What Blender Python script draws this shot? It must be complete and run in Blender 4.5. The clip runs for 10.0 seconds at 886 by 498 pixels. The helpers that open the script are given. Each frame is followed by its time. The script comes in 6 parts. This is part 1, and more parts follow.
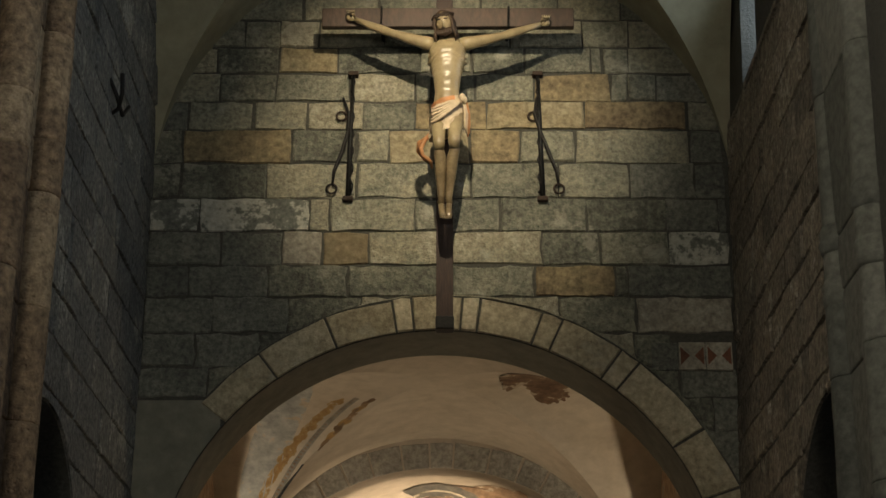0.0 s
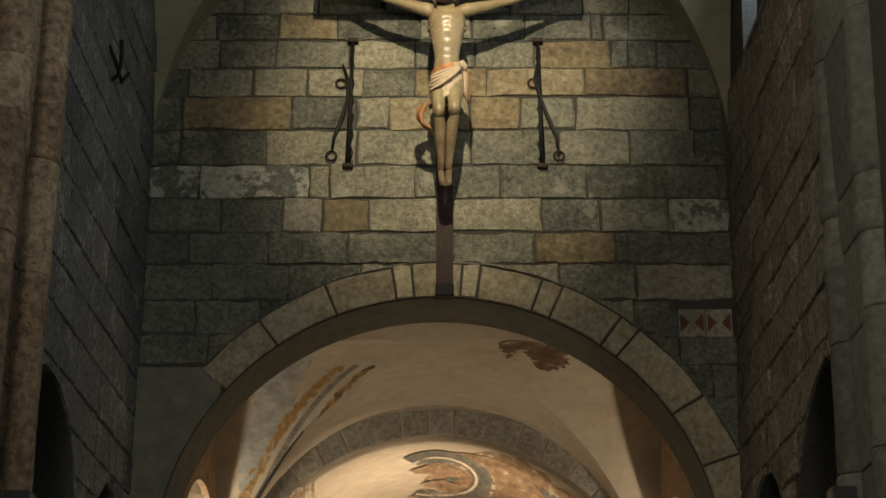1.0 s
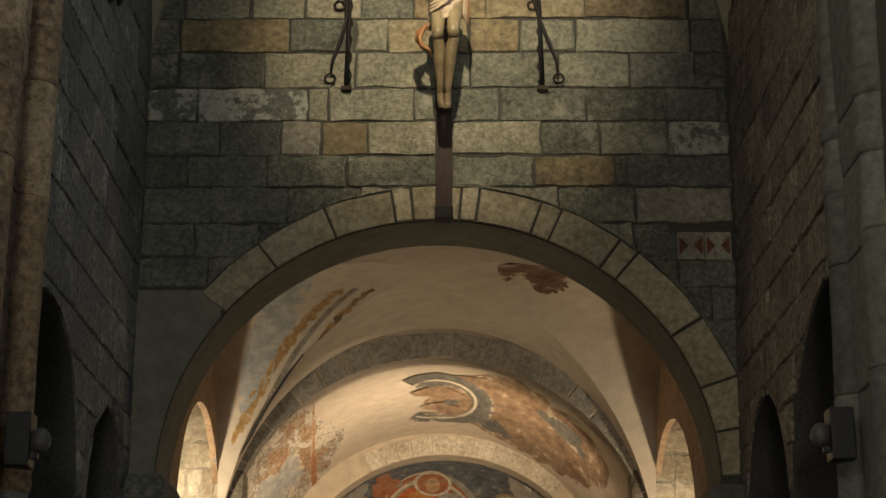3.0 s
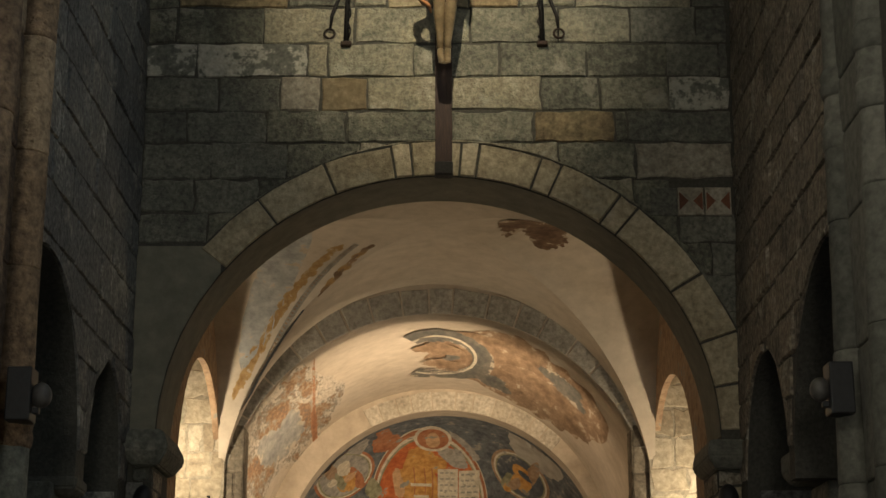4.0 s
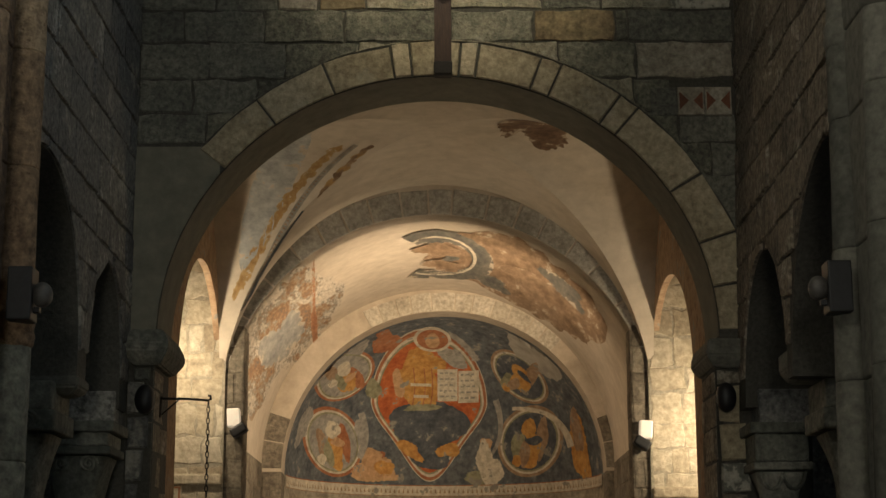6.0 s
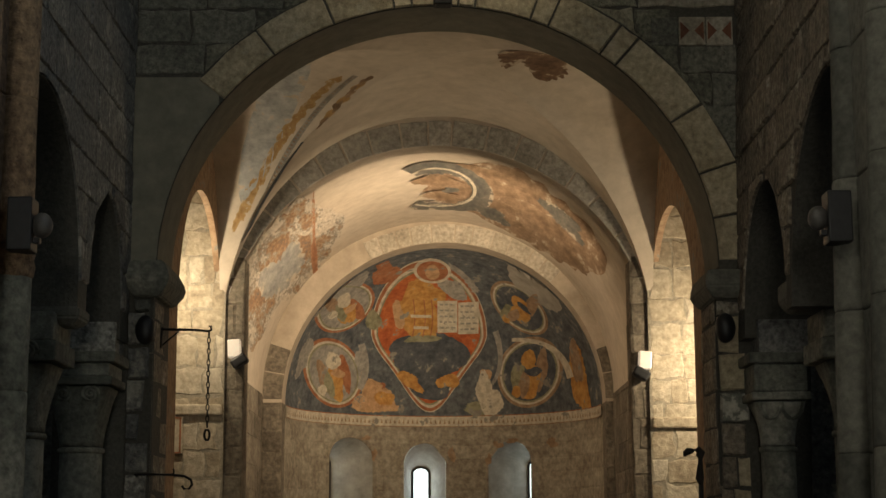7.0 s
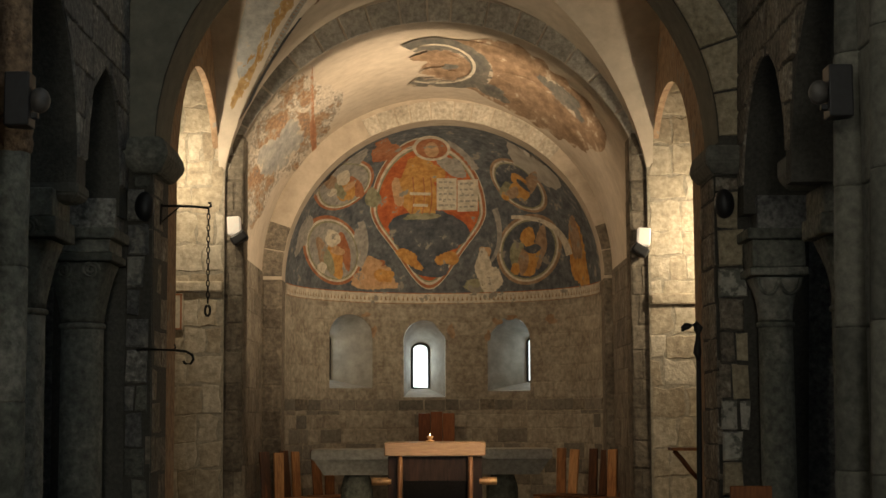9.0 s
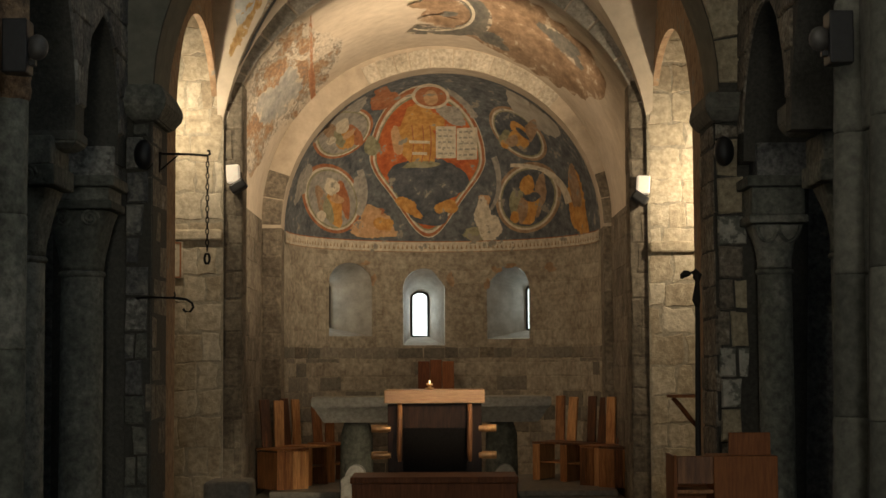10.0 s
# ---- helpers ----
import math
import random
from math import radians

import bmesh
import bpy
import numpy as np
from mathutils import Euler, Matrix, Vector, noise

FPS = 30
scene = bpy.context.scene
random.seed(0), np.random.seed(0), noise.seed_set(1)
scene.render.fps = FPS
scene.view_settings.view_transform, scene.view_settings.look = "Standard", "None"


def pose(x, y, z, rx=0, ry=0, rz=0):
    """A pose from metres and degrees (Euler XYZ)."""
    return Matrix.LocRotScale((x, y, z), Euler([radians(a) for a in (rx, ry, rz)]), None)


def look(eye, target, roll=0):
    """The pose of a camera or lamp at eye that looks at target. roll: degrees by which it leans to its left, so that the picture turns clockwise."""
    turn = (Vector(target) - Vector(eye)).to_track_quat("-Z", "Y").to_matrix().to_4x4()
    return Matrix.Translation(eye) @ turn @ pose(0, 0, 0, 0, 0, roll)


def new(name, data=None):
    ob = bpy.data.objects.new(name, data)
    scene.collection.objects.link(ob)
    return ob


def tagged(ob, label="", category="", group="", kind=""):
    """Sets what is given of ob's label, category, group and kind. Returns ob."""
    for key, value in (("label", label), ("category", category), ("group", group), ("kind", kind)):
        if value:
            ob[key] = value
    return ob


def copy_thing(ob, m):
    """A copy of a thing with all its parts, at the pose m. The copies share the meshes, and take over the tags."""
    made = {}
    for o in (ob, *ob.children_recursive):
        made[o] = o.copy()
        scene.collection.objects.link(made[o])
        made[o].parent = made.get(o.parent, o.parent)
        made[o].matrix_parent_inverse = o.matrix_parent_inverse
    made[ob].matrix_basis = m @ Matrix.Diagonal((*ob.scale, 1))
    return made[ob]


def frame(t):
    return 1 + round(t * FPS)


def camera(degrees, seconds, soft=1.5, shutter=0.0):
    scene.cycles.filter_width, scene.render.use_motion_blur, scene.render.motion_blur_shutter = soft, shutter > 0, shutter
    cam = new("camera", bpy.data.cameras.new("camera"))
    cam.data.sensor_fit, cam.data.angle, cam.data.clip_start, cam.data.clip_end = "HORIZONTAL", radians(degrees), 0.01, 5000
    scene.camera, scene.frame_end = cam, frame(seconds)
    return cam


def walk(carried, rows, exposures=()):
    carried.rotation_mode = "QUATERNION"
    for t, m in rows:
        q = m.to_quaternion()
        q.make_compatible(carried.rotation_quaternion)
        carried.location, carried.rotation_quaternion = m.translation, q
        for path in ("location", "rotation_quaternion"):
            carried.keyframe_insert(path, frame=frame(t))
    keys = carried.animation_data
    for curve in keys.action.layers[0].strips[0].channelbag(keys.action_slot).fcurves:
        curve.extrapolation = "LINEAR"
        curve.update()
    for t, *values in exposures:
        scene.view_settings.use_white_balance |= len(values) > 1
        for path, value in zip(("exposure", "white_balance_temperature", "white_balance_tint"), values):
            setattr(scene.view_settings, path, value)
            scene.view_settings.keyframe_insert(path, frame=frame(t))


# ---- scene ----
# Camera: it stands in the nave and tilts down about a tripod head a little behind the lens.
cam = camera(30.06, 10.0)
EYE, ARM = 1.6, 0.256
TILTS = [
    (0.0, 20.959, 0.000, -0.000),
    (0.5, 20.404, -0.001, -0.028),
    (1.0, 19.840, -0.003, -0.010),
    (1.5, 19.168, -0.007, -0.029),
    (2.0, 18.459, -0.023, -0.034),
    (3.5, 16.525, -0.028, -0.089),
    (4.0, 15.714, -0.028, -0.103),
    (4.5, 14.982, -0.029, -0.111),
    (5.0, 14.159, -0.038, -0.148),
    (6.5, 11.205, -0.038, -0.202),
    (7.0, 9.979, -0.037, -0.219),
    (7.5, 8.998, -0.038, -0.238),
    (8.0, 7.945, -0.038, -0.253),
    (8.5, 6.835, -0.043, -0.269),
    (9.0, 5.775, -0.044, -0.275),
    (9.5, 4.892, -0.051, -0.300),
    (10.0, 4.000, -0.058, -0.323),
]


def tilt_pose(pitch, yaw, roll):
    p = radians(pitch)
    return pose(0, ARM * (math.cos(p) - 1), EYE + ARM * math.sin(p), 0, 0, yaw) @ pose(0, 0, 0, 90 + pitch) @ pose(0, 0, 0, 0, 0, roll)


walk(cam, [(t, tilt_pose(p, y, r)) for t, p, y, r in TILTS])

# ---- light ----
world = bpy.data.worlds.new("world")
scene.world = world
world.use_nodes = True
sky = world.node_tree.nodes.new("ShaderNodeTexSky")
sky.sky_type, sky.sun_disc = "NISHITA", False
sky.sun_elevation, sky.sun_rotation = radians(40), radians(60)
world.node_tree.links.new(sky.outputs[0], world.node_tree.nodes["Background"].inputs[0])
world.node_tree.nodes["Background"].inputs[1].default_value = 0.1
scene.view_settings.exposure = 0.0


def lamp(name, kind, m, power, colour, cone=0.0, soft_edge=0.8, radius=0.05, size=(0.5, 0.5), shape="RECTANGLE"):
    data = bpy.data.lights.new(name, kind)
    data.energy, data.color = power, colour
    if kind == "SPOT":
        data.spot_size, data.spot_blend = radians(cone), soft_edge
    if kind == "AREA":
        data.shape, data.size, data.size_y = shape, size[0], size[1]
    else:
        data.shadow_soft_size = radius
    ob = new(name, data)
    ob.matrix_basis = m
    return ob


WARM, FLOOD, DAY = (1.0, 0.81, 0.55), (1.0, 0.77, 0.51), (0.70, 0.86, 1.0)
# spot on the carved crucifix
lamp("spot_crucifix", "SPOT", look((0.0, 7.5, 8.22), (0.04, 11.4, 7.1)), 720, (1.0, 0.86, 0.60), cone=48, soft_edge=1.0, radius=0.02)
# floodlights on the chancel piers, turned to the vaults
lamp("flood_left", "SPOT", look((-1.86, 16.34, 3.70), (0.8, 20.6, 4.4)), 200, FLOOD, cone=100, soft_edge=0.9, radius=0.05)
lamp("flood_right", "SPOT", look((1.76, 16.36, 3.60), (-2.0, 19.7, 5.25)), 730, FLOOD, cone=100, soft_edge=0.9, radius=0.05)
# lamps in the side chapels
lamp("chapel_lamp_left", "POINT", pose(-2.56, 15.42, 4.05), 47, WARM, radius=0.05)
lamp("chapel_lamp_right", "POINT", pose(2.74, 15.35, 3.4), 80, WARM, radius=0.05)
# nave floodlight turned to the lectern and altar
lamp("flood_nave", "SPOT", look((1.82, 8.05, 3.42), (-0.1, 13.6, 1.40)), 1300, (1.0, 0.82, 0.56), cone=16, soft_edge=0.9, radius=0.05)
# daylight in the window openings, and lamps added to fill the nave
lamp("window_light_nave", "AREA", look((2.55, 10.57, 7.75), (-2.2, 10.0, 6.2)), 9, DAY, size=(0.5, 0.8))
# south and north: unseen openings and lamps added to brighten the nave walls
lamp("window_light_south", "AREA", look((2.55, 5.0, 7.5), (-2.2, 7.5, 5.0)), 95, DAY, size=(0.6, 1.0))
lamp("window_light_north", "AREA", look((-2.62, 3.5, 7.5), (2.1, 8.5, 5.0)), 270, (1.0, 0.93, 0.78), size=(0.6, 1.0))
lamp("window_light_north_aisle", "AREA", look((-5.25, 8.6, 2.75), (-2.5, 9.6, 2.2)), 2.2, DAY, size=(0.5, 1.3))
lamp("window_light_south_aisle", "AREA", look((5.2, 8.6, 2.75), (2.5, 9.6, 2.2)), 2.2, DAY, size=(0.5, 1.3))
# unseen disk added as frontal fill; the west wall has no opening
lamp("window_light_west", "AREA", look((0, -5.7, 2.6), (0, 11.5, 3.0)), 215, (1.0, 0.96, 0.84), shape="DISK", size=(1.3, 1.3))


# ---- materials ----
def rock(name, stops, grain=18.0, blotch=1.6, rough=0.9, bump=0.35, vary=0.35, dirt=0.35, metal=0.0, pits=0.0, stretch=None, piece=1.0, lime=0.0, fray=0.0):
    """Stone, plaster, wood or iron: colours by piece, blotches, grain and relief."""
    mat = bpy.data.materials.new(name)
    mat.use_nodes = True
    nt = mat.node_tree
    n, l = nt.nodes, nt.links
    bsdf = n["Principled BSDF"]
    geo = n.new("ShaderNodeNewGeometry")
    vec = geo.outputs["Position"]
    if stretch:
        mp = n.new("ShaderNodeMapping")
        mp.inputs["Scale"].default_value = stretch
        l.new(vec, mp.inputs["Vector"])
        vec = mp.outputs[0]
    info = n.new("ShaderNodeObjectInfo")
    ramp = n.new("ShaderNodeValToRGB")
    ramp.color_ramp.elements.remove(ramp.color_ramp.elements[1])
    for i, (p, c) in enumerate(stops):
        e = ramp.color_ramp.elements[0] if i == 0 else ramp.color_ramp.elements.new(p)
        e.position, e.color = p, (*c, 1)
    big = n.new("ShaderNodeTexNoise")
    big.inputs["Scale"].default_value, big.inputs["Detail"].default_value, big.inputs["Roughness"].default_value = blotch, 5, 0.6
    l.new(vec, big.inputs["Vector"])
    fine = n.new("ShaderNodeTexNoise")
    fine.inputs["Scale"].default_value, fine.inputs["Detail"].default_value, fine.inputs["Roughness"].default_value = grain, 6, 0.65
    l.new(vec, fine.inputs["Vector"])

    def maths(op, a, b):
        m = n.new("ShaderNodeMath")
        m.operation = op
        for k, s in enumerate((a, b)):
            if isinstance(s, (int, float)):
                m.inputs[k].default_value = s
            else:
                l.new(s, m.inputs[k])
        return m.outputs[0]

    t = maths("ADD", maths("ADD", maths("MULTIPLY", info.outputs["Random"], piece), 0.5 * (1 - piece)), maths("MULTIPLY", maths("SUBTRACT", big.outputs[0], 0.5), 2 * vary))
    t = maths("ADD", t, maths("MULTIPLY", maths("SUBTRACT", fine.outputs[0], 0.5), vary))
    if fray:
        # the coat breaks up towards its rim
        rim = n.new("ShaderNodeAttribute")
        rim.attribute_name = "rim"
        t = maths("ADD", t, maths("MULTIPLY", maths("SUBTRACT", rim.outputs["Fac"], 0.55), fray))
    l.new(t, ramp.inputs[0])
    shade = n.new("ShaderNodeMapRange")
    shade.inputs["From Min"].default_value, shade.inputs["From Max"].default_value = 0.3, 0.7
    shade.inputs["To Min"].default_value, shade.inputs["To Max"].default_value = 1 - dirt, 1 + dirt * 0.5
    l.new(fine.outputs[0], shade.inputs["Value"])
    mul = n.new("ShaderNodeVectorMath")
    mul.operation = "SCALE"
    l.new(ramp.outputs[0], mul.inputs[0])
    l.new(shade.outputs[0], mul.inputs["Scale"])
    colour = mul.outputs[0]
    if lime:
        # smears of pale lime mortar
        ln = n.new("ShaderNodeTexNoise")
        ln.inputs["Scale"].default_value, ln.inputs["Detail"].default_value, ln.inputs["Roughness"].default_value = 3.0, 10, 0.72
        l.new(vec, ln.inputs["Vector"])
        edge = n.new("ShaderNodeMapRange")
        edge.inputs["From Min"].default_value, edge.inputs["From Max"].default_value = 0.575, 0.64
        edge.inputs["To Max"].default_value = lime
        l.new(ln.outputs[0], edge.inputs["Value"])
        mix = n.new("ShaderNodeMix")
        mix.data_type = "RGBA"
        l.new(edge.outputs[0], mix.inputs["Factor"])
        l.new(colour, mix.inputs["A"])
        mix.inputs["B"].default_value = (0.47, 0.44, 0.35, 1)
        colour = mix.outputs["Result"]
    l.new(colour, bsdf.inputs["Base Color"])
    bsdf.inputs["Roughness"].default_value, bsdf.inputs["Metallic"].default_value = rough, metal
    height = fine.outputs[0]
    if pits:
        vor = n.new("ShaderNodeTexVoronoi")
        vor.inputs["Scale"].default_value = pits
        l.new(vec, vor.inputs["Vector"])
        height = maths("ADD", height, maths("MULTIPLY", maths("MINIMUM", vor.outputs["Distance"], 0.25), 2.0))
    height = maths("ADD", height, big.outputs[0])
    bm = n.new("ShaderNodeBump")
    bm.inputs["Strength"].default_value, bm.inputs["Distance"].default_value = bump, 0.02
    l.new(height, bm.inputs["Height"])
    l.new(bm.outputs[0], bsdf.inputs["Normal"])
    return mat


ASHLAR = rock("ashlar", [(0.0, (0.10, 0.10, 0.078)), (0.3, (0.19, 0.185, 0.14)), (0.6, (0.28, 0.265, 0.195)), (0.8, (0.33, 0.295, 0.205)), (1.0, (0.40, 0.36, 0.27))], grain=30, blotch=2.6, vary=0.6, dirt=0.48, bump=1.0, pits=24, piece=0.75, lime=0.45)
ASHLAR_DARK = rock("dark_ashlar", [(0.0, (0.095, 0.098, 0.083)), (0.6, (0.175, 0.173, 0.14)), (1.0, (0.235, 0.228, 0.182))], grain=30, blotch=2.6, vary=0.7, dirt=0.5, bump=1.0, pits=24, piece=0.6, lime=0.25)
LIMED = rock("limed_ashlar", [(0.0, (0.13, 0.13, 0.11)), (0.42, (0.20, 0.20, 0.165)), (0.52, (0.42, 0.40, 0.33)), (1.0, (0.50, 0.47, 0.39))], grain=22, blotch=5.0, vary=1.3, dirt=0.3, bump=0.6, piece=0.1)
ASHLAR_SIDE = rock("ashlar_side", [(0.0, (0.12, 0.118, 0.11)), (0.5, (0.19, 0.185, 0.17)), (0.85, (0.24, 0.23, 0.20)), (1.0, (0.38, 0.36, 0.31))], grain=26, blotch=3.2, vary=0.9, dirt=0.6, bump=1.0, pits=24, piece=0.6, lime=0.45)
ASHLAR_BROWN = rock("ashlar_brown", [(0.0, (0.13, 0.11, 0.085)), (0.4, (0.22, 0.185, 0.14)), (0.8, (0.28, 0.235, 0.175)), (1.0, (0.38, 0.34, 0.28))], grain=24, blotch=3.2, vary=0.9, dirt=0.62, bump=1.0, pits=22, piece=0.6, lime=0.6)
VOUSSOIR = rock("voussoir_stone", [(0.0, (0.28, 0.23, 0.145)), (0.5, (0.46, 0.385, 0.255)), (1.0, (0.57, 0.49, 0.34))], grain=26, blotch=3.5, vary=0.7, dirt=0.35, bump=0.7, pits=30, piece=0.5, lime=0.3)
MORTAR = rock("mortar", [(0.0, (0.045, 0.042, 0.034)), (0.6, (0.10, 0.094, 0.075)), (1.0, (0.30, 0.28, 0.22))], grain=40, bump=0.6)
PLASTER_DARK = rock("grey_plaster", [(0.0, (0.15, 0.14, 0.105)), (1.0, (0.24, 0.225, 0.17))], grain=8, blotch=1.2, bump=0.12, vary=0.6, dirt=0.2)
PLASTER = rock("vault_plaster", [(0.0, (0.40, 0.33, 0.245)), (0.5, (0.52, 0.44, 0.34)), (1.0, (0.60, 0.52, 0.42))], grain=6, blotch=0.9, bump=0.1, vary=0.7, dirt=0.12)
PLASTER_OLIVE = rock("olive_plaster", [(0.0, (0.26, 0.235, 0.15)), (1.0, (0.38, 0.345, 0.24))], grain=5, blotch=1.3, bump=0.12, vary=0.6, dirt=0.18)
COLUMN = rock("column_stone", [(0.0, (0.095, 0.098, 0.078)), (0.7, (0.175, 0.174, 0.14)), (1.0, (0.26, 0.25, 0.205))], grain=20, blotch=3.0, bump=0.6, vary=0.8, dirt=0.5, pits=18, lime=0.12)
SHAFT = rock("shaft_stone", [(0.0, (0.14, 0.085, 0.048)), (0.6, (0.30, 0.20, 0.115)), (1.0, (0.42, 0.30, 0.18))], grain=22, blotch=3.4, bump=1.0, vary=0.7, dirt=0.6, pits=22)
GREY_SHAFT = rock("grey_shaft_stone", [(0.0, (0.085, 0.085, 0.07)), (1.0, (0.17, 0.165, 0.135))], grain=18, blotch=2.0, bump=0.5, vary=0.5, dirt=0.4)
GREY_ARCH = rock("grey_arch_stone", [(0.0, (0.28, 0.26, 0.22)), (1.0, (0.50, 0.465, 0.40))], grain=24, blotch=4, bump=0.5, vary=0.8, dirt=0.4, piece=0.5, lime=0.45)
PALE_ARCH = rock("pale_arch_stone", [(0.0, (0.38, 0.33, 0.25)), (1.0, (0.58, 0.52, 0.42))], grain=22, blotch=4, bump=0.5, vary=0.8, dirt=0.35, piece=0.5)
APSE_STONE = rock("apse_stone", [(0.0, (0.24, 0.20, 0.15)), (0.5, (0.36, 0.315, 0.24)), (1.0, (0.46, 0.405, 0.315))], grain=14, blotch=2.2, bump=0.6, vary=1.0, dirt=0.35, piece=0.35, lime=0.2)
# brown stone darker than the apse stone: shade is mixed into its colour
SHADED_BROWN_STONE = rock("shaded_brown_stone", [(0.0, (0.10, 0.082, 0.06)), (0.5, (0.18, 0.15, 0.112)), (1.0, (0.27, 0.232, 0.175))], grain=16, blotch=2.6, bump=0.8, vary=0.9, dirt=0.45, piece=0.5, lime=0.2)
DARK_STONE = rock("dark_course_stone", [(0.0, (0.15, 0.135, 0.11)), (1.0, (0.28, 0.25, 0.20))], grain=20, vary=0.4)
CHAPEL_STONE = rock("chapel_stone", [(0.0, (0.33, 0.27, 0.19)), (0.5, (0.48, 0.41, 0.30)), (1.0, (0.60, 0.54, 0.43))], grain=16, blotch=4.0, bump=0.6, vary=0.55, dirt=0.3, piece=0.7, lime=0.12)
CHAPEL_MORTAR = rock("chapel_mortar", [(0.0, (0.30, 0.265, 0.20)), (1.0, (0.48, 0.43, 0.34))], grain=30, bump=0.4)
FLOOR = rock("floor_stone", [(0.0, (0.13, 0.12, 0.10)), (1.0, (0.26, 0.24, 0.20))], grain=14, rough=0.6, bump=0.15)
MARBLE = rock("altar_stone", [(0.0, (0.28, 0.265, 0.23)), (1.0, (0.42, 0.40, 0.35))], grain=20, bump=0.15, rough=0.7)
WOOD = rock("chestnut_wood", [(0.0, (0.07, 0.026, 0.011)), (0.35, (0.22, 0.088, 0.031)), (0.7, (0.42, 0.185, 0.066)), (1.0, (0.62, 0.33, 0.135))], grain=10, blotch=3, rough=0.5, bump=0.08, vary=0.45, dirt=0.3, stretch=(6, 6, 0.6))
WOOD_DARK = rock("dark_red_wood", [(0.0, (0.15, 0.048, 0.015)), (1.0, (0.33, 0.12, 0.038))], grain=10, rough=0.55, bump=0.08, vary=0.5, dirt=0.3, stretch=(6, 6, 0.6))
WOOD_TOP = rock("lectern_top_wood", [(0.0, (0.36, 0.19, 0.085)), (1.0, (0.56, 0.34, 0.17))], grain=12, rough=0.4, bump=0.06, vary=0.6, dirt=0.25, stretch=(1, 6, 8))
CROSS_WOOD = rock("cross_wood", [(0.0, (0.045, 0.026, 0.017)), (1.0, (0.115, 0.068, 0.045))], grain=12, rough=0.55, bump=0.2, vary=0.6, dirt=0.35, stretch=(3, 3, 1))
IRON = rock("black_iron", [(0.0, (0.012, 0.011, 0.010)), (1.0, (0.03, 0.026, 0.022))], grain=60, rough=0.6, bump=0.2, metal=0.5)
RUST = rock("rusty_iron", [(0.0, (0.02, 0.014, 0.010)), (1.0, (0.06, 0.035, 0.022))], grain=60, rough=0.75, bump=0.3, metal=0.3)
BLACK = rock("black_casing", [(0.0, (0.008, 0.008, 0.009)), (1.0, (0.016, 0.016, 0.017))], grain=30, rough=0.5, bump=0.03)
GREY_BALL = rock("grey_casing", [(0.0, (0.07, 0.065, 0.06)), (1.0, (0.11, 0.10, 0.09))], grain=30, rough=0.5, bump=0.03)
BRASS = rock("brass", [(0.0, (0.55, 0.30, 0.13)), (1.0, (0.75, 0.44, 0.2))], grain=30, rough=0.38, bump=0.03, metal=0.55)
SKIN_DARK = rock("dark_flesh", [(0.0, (0.16, 0.11, 0.06)), (1.0, (0.33, 0.25, 0.145))], grain=20, blotch=6, rough=0.3, bump=0.1, vary=0.8, dirt=0.3)
SKIN = rock("painted_flesh", [(0.0, (0.20, 0.145, 0.075)), (0.5, (0.33, 0.255, 0.145)), (1.0, (0.43, 0.345, 0.21))], grain=16, blotch=6, rough=0.32, bump=0.10, vary=0.6, dirt=0.15)
CLOTH = rock("painted_cloth", [(0.0, (0.50, 0.37, 0.23)), (1.0, (0.68, 0.56, 0.41))], grain=20, blotch=4, rough=0.55, bump=0.12, vary=0.7, dirt=0.15)
ORANGE_CLOTH = rock("orange_cloth", [(0.0, (0.40, 0.15, 0.05)), (1.0, (0.55, 0.27, 0.11))], grain=20, rough=0.6, bump=0.12)
HAIR = rock("painted_hair", [(0.0, (0.03, 0.018, 0.010)), (1.0, (0.09, 0.05, 0.028))], grain=40, rough=0.5, bump=0.6)


def paint(name, a, b, under=(0.26, 0.24, 0.20), grain=14.0, wear=0.3, rough=0.9, fray=0.0, stretch=None, flake=0.74):
    """Old fresco colour, flaked off in spots down to the ground colour under it."""
    return rock(name, [(0.0, a), (flake, b), (flake + 0.08, under), (1.0, under)], grain=grain, blotch=5.0, rough=rough, bump=0.1, vary=1.0, dirt=wear, piece=0.0, fray=fray, stretch=stretch)


FRESCO_BLUE = paint("fresco_blue", (0.055, 0.065, 0.075), (0.15, 0.16, 0.165))
FRESCO_DEEP = paint("fresco_deep_blue", (0.05, 0.058, 0.07), (0.11, 0.12, 0.13))
FRESCO_RED = paint("fresco_red", (0.36, 0.075, 0.022), (0.52, 0.15, 0.045))
FRESCO_OCHRE = paint("fresco_ochre", (0.42, 0.18, 0.04), (0.56, 0.31, 0.09))
FRESCO_BROWN = paint("fresco_brown", (0.24, 0.145, 0.08), (0.38, 0.26, 0.165))
FADED = paint("faded_brown", (0.19, 0.115, 0.06), (0.33, 0.22, 0.135), under=(0.46, 0.37, 0.27), grain=10, flake=0.88, fray=0.5, stretch=(1, 0.3, 1))
ROUNDEL = paint("roundel_dark", (0.085, 0.085, 0.075), (0.17, 0.15, 0.12), under=(0.47, 0.39, 0.29), grain=16, fray=0.35, stretch=(1, 0.3, 1))
VAULT_GREY = paint("vault_grey_paint", (0.24, 0.24, 0.23), (0.36, 0.34, 0.30), under=(0.51, 0.43, 0.33), grain=12, fray=0.6, stretch=(1, 0.3, 1))
VAULT_PALE = paint("vault_pale_grey_paint", (0.33, 0.34, 0.335), (0.45, 0.45, 0.43), under=(0.51, 0.43, 0.33), grain=9, fray=0.3)
VAULT_OCHRE = paint("vault_ochre_paint", (0.36, 0.20, 0.07), (0.44, 0.29, 0.13), under=(0.51, 0.43, 0.33), grain=18, fray=0.6, stretch=(1, 0.3, 1))
